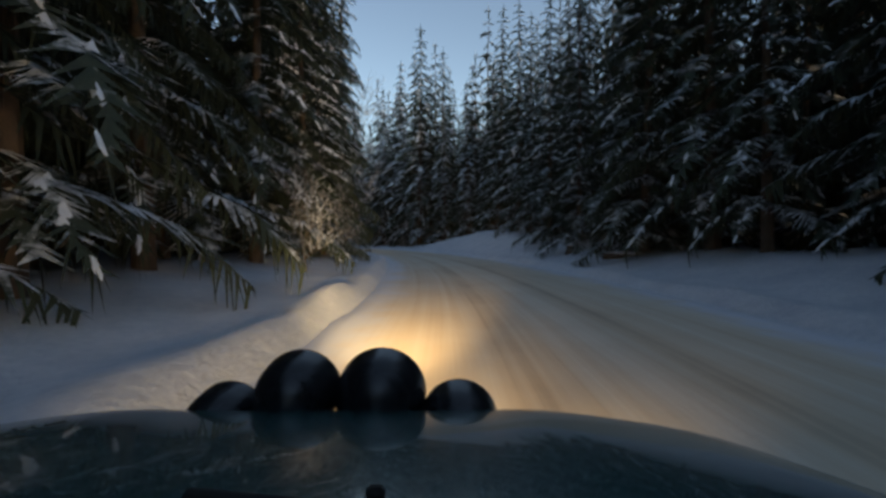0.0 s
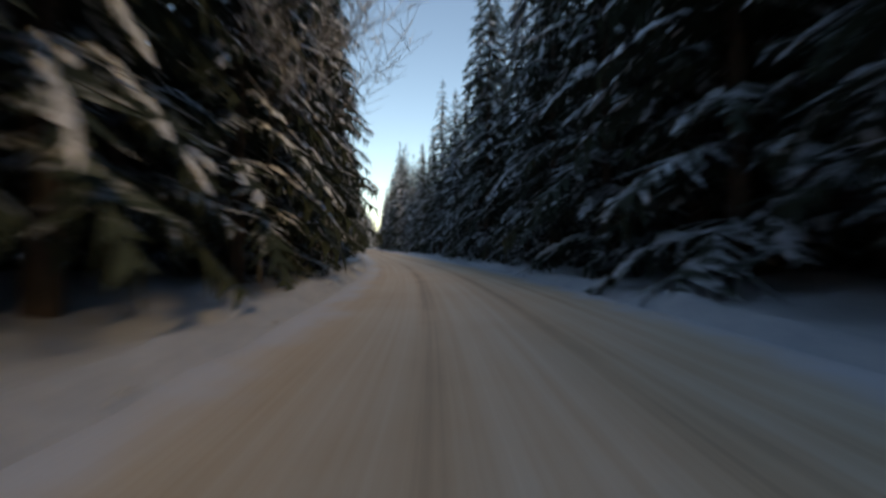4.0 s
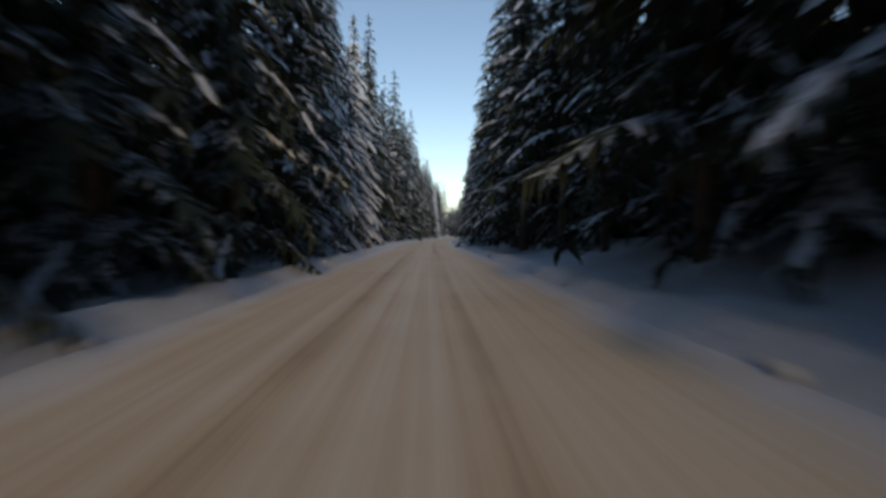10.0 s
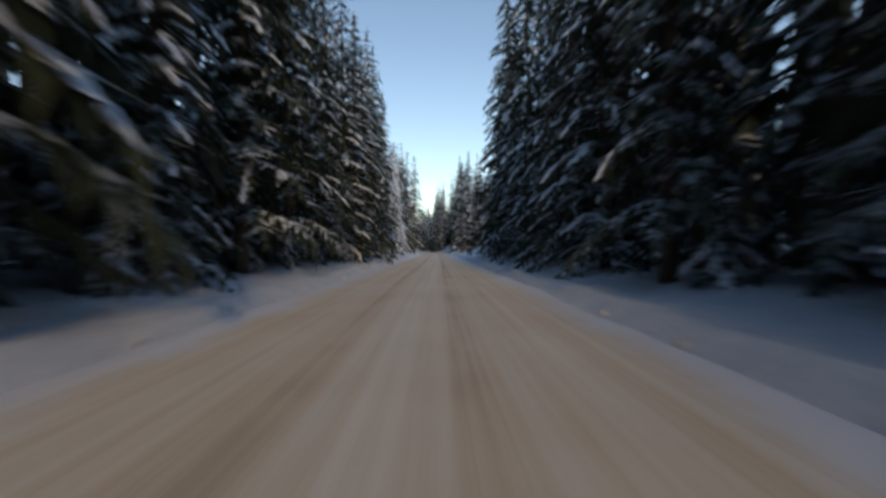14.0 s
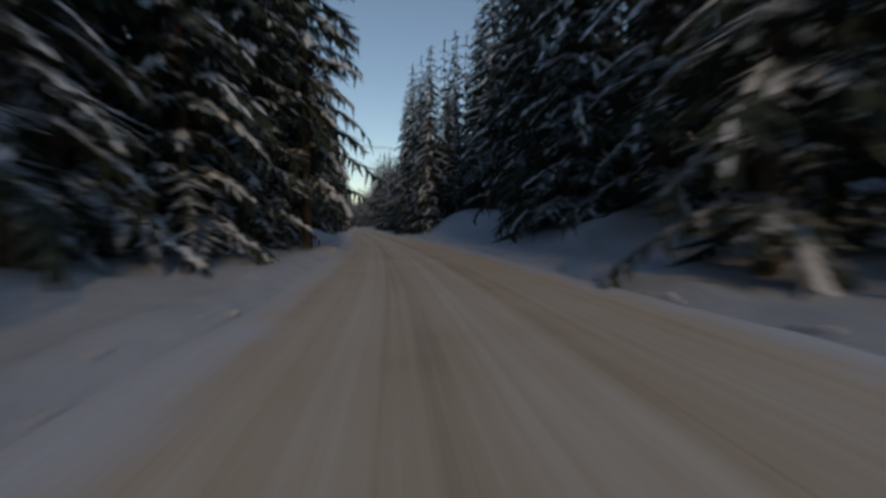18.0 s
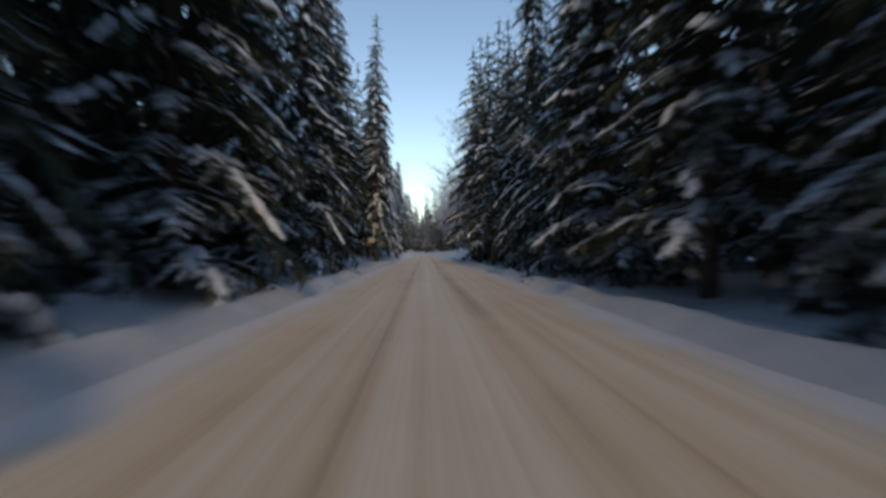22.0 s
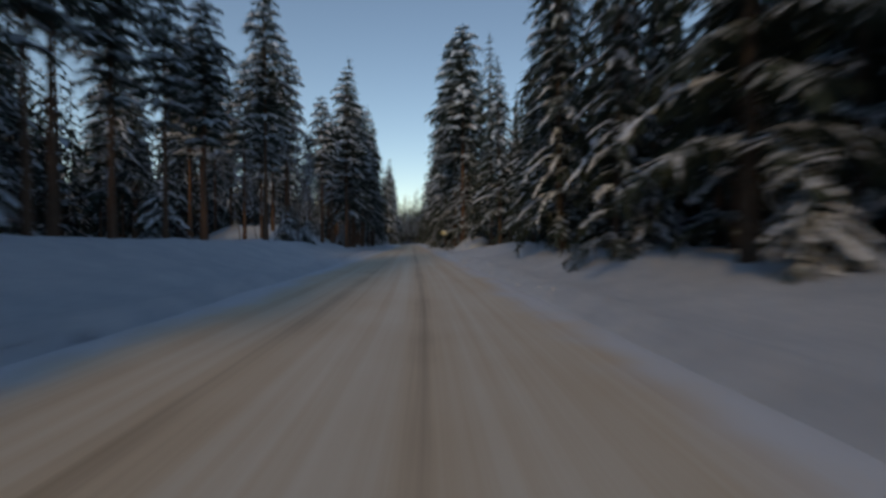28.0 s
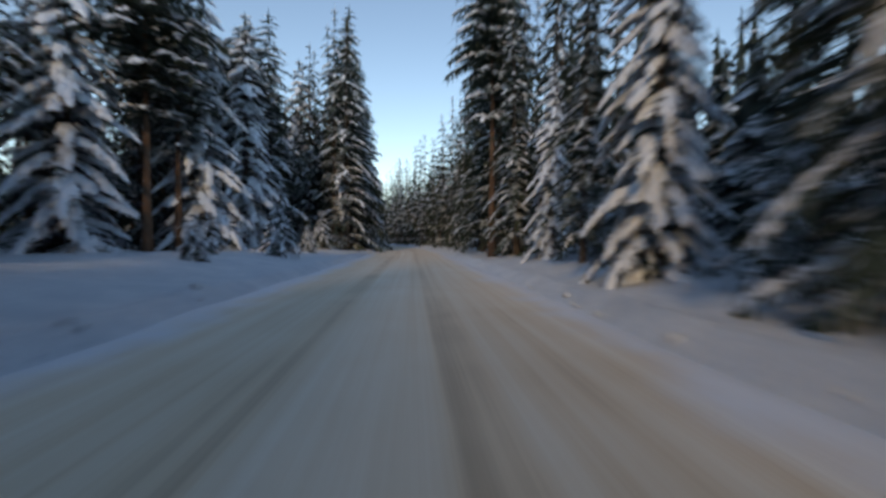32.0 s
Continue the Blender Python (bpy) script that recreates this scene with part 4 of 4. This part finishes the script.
    # dipped headlights, and the long beams of the driving lamps
    for lx, z, power, wide, far in ((-0.92, 0.61, 60.0, 100, 14), (0.4, 0.61, 90.0, 115, 14), (-0.56, 0.732, 160.0, 60, 45), (-0.372, 0.806, 1700.0, 36, 300), (-0.160, 0.803, 1700.0, 36, 300), (0.042, 0.735, 160.0, 60, 45)):
        light = new("lamp_beam", bpy.data.lights.new("lamp_beam", "SPOT"))
        light.data.energy, light.data.color, light.data.spot_size, light.data.spot_blend = power, (1.0, 0.76, 0.46), radians(wide), 1.0
        light.data.shadow_soft_size = 0.08
        light.matrix_world = root.matrix_basis @ look((lx, 1.36, z), (lx - 0.07 * far, far, 0.2))


def sign(s, u, z, turn, board=(0.58, 0.46), letter=True, tilt=0):
    x, y = on_road(s, u)
    base = ground_z(s, u)
    root = new("road_sign")
    root.matrix_basis = pose(x, y, base, 0, tilt, table(HEADING, s) + turn)
    w, h = board
    top = z - base
    part("post", rod((0, 0.03, -0.4), (0, 0.03, top + h * 0.4), 0.03), M_METAL, root, "grey steel post")
    plate = part("board", box(-w / 2, w / 2, -0.012, 0.0, top - h / 2, top + h / 2, 0.004), M_SIGN if letter else M_WHITE, root)
    if letter:
        bm = bmesh.new()
        m = 0.035
        for a, b, c, d in ((-w / 2 + m, w / 2 - m, top + h / 2 - 2 * m, top + h / 2 - m), (-w / 2 + m, w / 2 - m, top - h / 2 + m, top - h / 2 + 2 * m),
                           (-w / 2 + m, -w / 2 + 2 * m, top - h / 2 + 2 * m, top + h / 2 - 2 * m), (w / 2 - 2 * m, w / 2 - m, top - h / 2 + 2 * m, top + h / 2 - 2 * m)):
            vs = [bm.verts.new(p) for p in ((a, -0.016, c), (b, -0.016, c), (b, -0.016, d), (a, -0.016, d))]
            bm.faces.new(vs)
        part("border", bm, M_WHITE, plate)
        text = bpy.data.curves.new("letter", "FONT")
        text.body, text.size, text.align_x, text.align_y, text.extrude = "M", h * 0.72, "CENTER", "CENTER", 0.002
        text.materials.append(M_WHITE)
        ob = new("letter", text)
        ob.parent = plate
        ob.matrix_basis = pose(0, -0.02, top, 90, 0, 0)
        tagged(root, "yellow meeting place sign with white letter M on a post", "road sign", "meeting place signs")
    else:
        tagged(root, "small plain white board on a thin post in the snow", "road sign")
    bm = bmesh.new()
    bmesh.ops.create_icosphere(bm, subdivisions=2, radius=1.0, matrix=Matrix.LocRotScale((0, 0.0, top + h / 2 + 0.01), None, (w * 0.42, 0.03, 0.03)))
    part("snow_cap", bm, M_PAD, root)


def lump(name, mat, s, u, size, seed, label, category, sink=0.3):
    """A stone or heap: a squashed ball broken up by noise."""
    bm = bmesh.new()
    bmesh.ops.create_icosphere(bm, subdivisions=4, radius=1.0)
    for v in bm.verts:
        k = 1 + 0.35 * noise.noise(v.co * 1.3 + Vector((seed, 0, 0))) + 0.12 * noise.noise(v.co * 4 + Vector((0, seed, 0)))
        v.co = Vector((v.co.x * size[0], v.co.y * size[1], v.co.z * size[2])) * k
    x, y = on_road(s, u)
    ob = part(name, bm, mat)
    ob.matrix_basis = pose(x, y, ground_z(s, u) - sink * size[2] + size[2] * 0.4, 0, 0, 40 * seed)
    return tagged(ob, label, category)


def heap(s, u, wx, wy, high, seed):
    """A ploughed heap of snow: a rounded cone, lumpy with clods, running out into the ground."""
    base = ground_z(s, u)
    rows = []
    for i in range(15):
        r = i / 14
        ring = []
        for j in range(41):
            a = 2 * math.pi * j / 40
            p = Vector((math.cos(a) * r, math.sin(a) * r, 0))
            k = max(0.0, 1 - r ** 1.7) * (1 + 0.3 * noise.noise(p * 2.2 + Vector((seed, 0, 0)))) + 0.07 * noise.noise(p * 7 + Vector((0, seed, 0))) * (1 - r)
            ring.append((p.x * wx, p.y * wy, ground_z(s + p.y * wy, u + p.x * wx) - base + high * k - 0.12 * r ** 6))
        rows.append(ring)
    x, y = on_road(s, u)
    ob = part("snowdrift", sheet(rows), M_SNOW)
    ob.matrix_basis = pose(x, y, base + 0.02, 0, 0, table(HEADING, s))
    return tagged(ob, "ploughed heap of snow beside the road", "snowdrift", "snowdrifts")


def shed(s, u, w, d, h, turn, label):
    x, y = on_road(s, u)
    root = new("shed")
    root.matrix_basis = pose(x, y, ground_z(s, u) - 0.15, 0, 0, turn)
    rise = w * 0.22
    n = int(w / 0.22)
    for side in (-1, 1):
        for k in range(n):
            x0 = -w / 2 + w * k / n
            part("board", box(x0 + 0.006, x0 + w / n - 0.006, side * d / 2 - 0.02, side * d / 2 + 0.02 + 0.008 * (k % 2), 0, h, 0.0), M_WOOD, root, smooth=False)
        bm = bmesh.new()
        f = [bm.verts.new((side * w / 2, -d / 2, 0)), bm.verts.new((side * w / 2, d / 2, 0)), bm.verts.new((side * w / 2, d / 2, h)),
             bm.verts.new((side * w / 2, 0, h + rise)), bm.verts.new((side * w / 2, -d / 2, h))]
        bm.faces.new(f)
        bmesh.ops.solidify(bm, geom=bm.faces[:], thickness=0.05)
        part("gable", bm, M_WOOD, root, smooth=False)
        rows = []
        for i in range(9):
            q = i / 8
            rows.append([(-w / 2 - 0.35 + (w + 0.7) * j / 12, side * (d / 2 + 0.4) * (1 - q), h - 0.15 + (rise + 0.3) * q + 0.05 * noise.noise((j * 0.5, q * 3, side))) for j in range(13)])
        part("roof", sheet(rows, 0.05), M_WOOD, root, smooth=False)
        part("roof_snow", sheet([[(p[0], p[1], p[2] + 0.32 - 0.12 * (i == 0)) for p in r] for i, r in enumerate(rows)], 0.25), M_SNOW, root, "thick snow on the roof")
    door = part("door", box(-0.5, 0.5, -d / 2 - 0.05, -d / 2 - 0.03, 0.1, 2.0, 0.005), M_WOOD, root, smooth=False)
    part("handle", box(0.36, 0.4, -d / 2 - 0.09, -d / 2 - 0.05, 0.95, 1.1, 0.004), M_METAL, door)
    return tagged(root, label, "shed", "farm sheds")


def parked_car(s, u, turn):
    x, y = on_road(s, u)
    root = new("parked_car")
    root.matrix_basis = pose(x, y, ground_z(s, u) - 0.05, 0, 0, turn)
    side = [(-2.1, 0.45), (-2.1, 0.95), (-1.9, 1.05), (-1.55, 1.7), (0.35, 1.75), (0.95, 1.1), (2.0, 0.98), (2.15, 0.8), (2.15, 0.45)]
    rows = [[(px * (1 if abs(w) < 0.8 else 0.985), w, pz - (0.03 if abs(w) > 0.8 else 0)) for px, pz in side] for w in (-0.86, -0.8, 0, 0.8, 0.86)]
    bm = sheet(rows)
    for r in (rows[0], rows[-1]):
        bm.faces.new([bm.verts.new(p) for p in r])
    part("body", bm, M_PAINT, root, smooth=False)
    for wy in (-0.873, 0.873):
        for x0, x1 in ((-1.45, -0.62), (-0.52, 0.5)):
            part("window", box(x0, x1, wy - 0.01, wy + 0.01, 1.12, 1.6, 0.004), M_DARKGLASS, root)
    part("roof_snow", box(-1.5, 0.3, -0.75, 0.75, 1.74, 1.95, 0.08), M_SNOW, root, "snow on the roof")
    part("bonnet_snow", box(1.0, 2.0, -0.7, 0.7, 1.02, 1.15, 0.06), M_SNOW, root, "snow on the bonnet")
    for wy in (-0.75, 0.75):
        for wx in (-1.35, 1.35):
            hub = new("wheel")
            hub.parent = root
            part("tyre", rod((wx, wy - 0.11, 0.33), (wx, wy + 0.11, 0.33), 0.34, sides=22), M_RUBBER, hub, smooth=False)
            part("rim", rod((wx, wy - 0.12, 0.33), (wx, wy + 0.12, 0.33), 0.2, sides=16), M_METAL, hub, smooth=False)
    return tagged(root, "dark estate car parked under snow beyond the birches", "car")


def power_line():
    tops = []
    for s, u in ((492, -17), (503, 19)):
        x, y = on_road(s, u)
        base = ground_z(s, u)
        root = new("utility_pole")
        root.matrix_basis = pose(x, y, base, 0, 0, 5)
        part("pole", rod((0, 0, -0.8), (0, 0, 13.2 - base), 0.14, 0.1), M_WOOD, root)
        part("crossarm", box(-0.06, 0.06, -0.9, 0.9, 12.6 - base, 12.74 - base, 0.01), M_WOOD, root)
        for k in (-0.8, 0.8):
            part("insulator", rod((0, k, 12.74 - base), (0, k, 12.92 - base), 0.045, 0.03), M_WHITE, root)
        tagged(root, "wooden utility pole among the spruces", "pole", "utility poles")
        tops.append((x, y))
    for k in (-0.8, 0.8):
        c = bpy.data.curves.new("power_line", "CURVE")
        c.dimensions, c.bevel_depth, c.bevel_resolution = "3D", 0.022, 2
        sp = c.splines.new("POLY")
        sp.points.add(16)
        (x0, y0), (x1, y1) = tops
        for i in range(17):
            q = i / 16
            sp.points[i].co = (x0 + (x1 - x0) * q, y0 + (y1 - y0) * q + k, 12.92 - 1.1 * 4 * q * (1 - q), 1)
        c.materials.append(M_RUBBER)
        tagged(new("power_line", c), "black power line hanging across the road", "cable", "power lines")


def boom_gate():
    x, y = on_road(628, 8.6)
    root = new("boom_gate")
    root.matrix_basis = pose(x, y, ground_z(628, 8.6), 0, 0, table(HEADING, 628) - 12)
    for px in (0.0, 4.6):
        part("post", rod((px, 0, -0.4), (px, 0, 1.05), 0.06), M_WOOD, root)
    part("boom", rod((-0.3, -0.08, 0.98), (4.9, -0.08, 0.86), 0.045), M_RED, root, "faded red bar")
    tagged(root, "closed boom gate with a red bar on the snowy side track", "gate")


start_car()
sign(577, -5.2, 2.1, 6)
sign(737, 3.9, 2.1, -4)
sign(296.5, -6.4, 2.0, 0, (0.55, 0.44), tilt=12)
sign(430, 3.9, 1.5, 0, (0.5, 0.45), letter=False)
lump("boulder", M_STONE, 268, -5.3, (0.9, 0.7, 0.55), 3, "brown granite boulder at the road's edge in the snow", "stone")
lump("stone", M_STONE, 646, -7.6, (0.35, 0.25, 0.2), 7, "small dark stone half buried in the snowbank", "stone")
lump("stone", M_STONE, 402, 8.3, (0.7, 0.4, 0.3), 5, "dark stone on top of the snowbank", "stone")
heap(624.5, 6.2, 3.4, 2.8, 1.4, 2)
heap(632, 5.4, 1.6, 3.2, 0.8, 4)
heap(740, 7.4, 2.6, 3.6, 1.2, 6)
heap(26, 9.0, 2.5, 3.0, 0.9, 8)
heap(731, -13.0, 5.0, 9.0, 1.5, 11)
heap(742, -12.0, 3.6, 7.0, 1.1, 13)
shed(623, 36, 7.0, 5.0, 2.4, 5, "dark wooden shed with thick snow on its roof")
shed(653, 50.5, 5.0, 4.0, 2.1, 25, "small dark shed with snow on its roof")
parked_car(652, 40, 170)
power_line()
boom_gate()


def stump(s, u, r, h):
    x, y = on_road(s, u)
    root = new("tree_stump")
    root.matrix_basis = pose(x, y, ground_z(s, u), 3, 2, 30)
    prof = [(-0.3, 1.35), (0.0, 1.25), (0.25, 1.05), (0.7, 0.98), (1.0, 0.95), (1.02, 0.5), (1.0, 0.01)]
    rings = []
    for k in range(17):
        a = 2 * math.pi * k / 16
        rings.append([(r * q * math.cos(a) * (1 + 0.09 * math.sin(3 * a)), r * q * math.sin(a), h * v) for v, q in prof])
    part("wood", sheet(rings), M_BARK, root)
    bm = bmesh.new()
    bmesh.ops.create_icosphere(bm, subdivisions=3, radius=1.0, matrix=Matrix.LocRotScale((0, 0, h), None, (r * 1.02, r * 1.02, 0.09)))
    part("snow_cap", bm, M_PAD, root, "rounded cap of snow")
    tagged(root, "dark tree stump capped with snow on the bank", "stump")


def fallen_log(s, u, length, r, turn):
    x, y = on_road(s, u)
    root = new("fallen_log")
    root.matrix_basis = pose(x, y, ground_z(s, u) + r * 0.5, 0, 0, turn)
    part("wood", rod((-length / 2, 0, 0), (length / 2, 0.1, 0.06), r, r * 0.75, 14), M_BARK, root)
    bm = bmesh.new()
    bmesh.ops.create_icosphere(bm, subdivisions=3, radius=1.0, matrix=Matrix.LocRotScale((0, 0.04, r * 0.95), None, (length * 0.46, r * 0.75, 0.07)))
    part("snow_cap", bm, M_PAD, root, "ridge of snow")
    tagged(root, "fallen log under a ridge of snow at the forest edge", "log")


stump(25, 6.2, 0.2, 0.42)
fallen_log(19.5, 6.4, 1.9, 0.13, -30)


def clods():
    """Small lumps of ploughed snow along both edges of the road."""
    rng = random.Random(33)
    bm = bmesh.new()
    bmesh.ops.create_icosphere(bm, subdivisions=1, radius=1.0)
    ball = [v.co.copy() for v in bm.verts]
    tris = [[v.index for v in f.verts] for f in bm.faces]
    bm.free()
    verts, faces = [], []
    for _ in range(1500):
        s = rng.uniform(24, 880)
        side = rng.choice((-1, 1))
        u = side * (3.35 + abs(rng.gauss(0, 0.28)))
        if noise.noise((s * 0.06, side * 5.0, 1.0)) < -0.15:
            continue
        size = rng.uniform(0.03, 0.09) * rng.choice((0.6, 1, 1, 1.5))
        x, y = on_road(s, u)
        z = max(ground_z(s, u), 0.0 if abs(u) < 3.5 else -1.0)
        n = len(verts)
        for p in ball:
            k = size * rng.uniform(0.7, 1.25)
            verts.append((x + p.x * k, y + p.y * k * 1.2, z + p.z * k * 0.75 + size * 0.25))
        faces += [tuple(n + i for i in f) for f in tris]
    tagged(link("snow_clods", verts, faces, M_SNOW, smooth=True), "scattered clods of ploughed snow along the road's edges", "snow", kind="stuff")


clods()
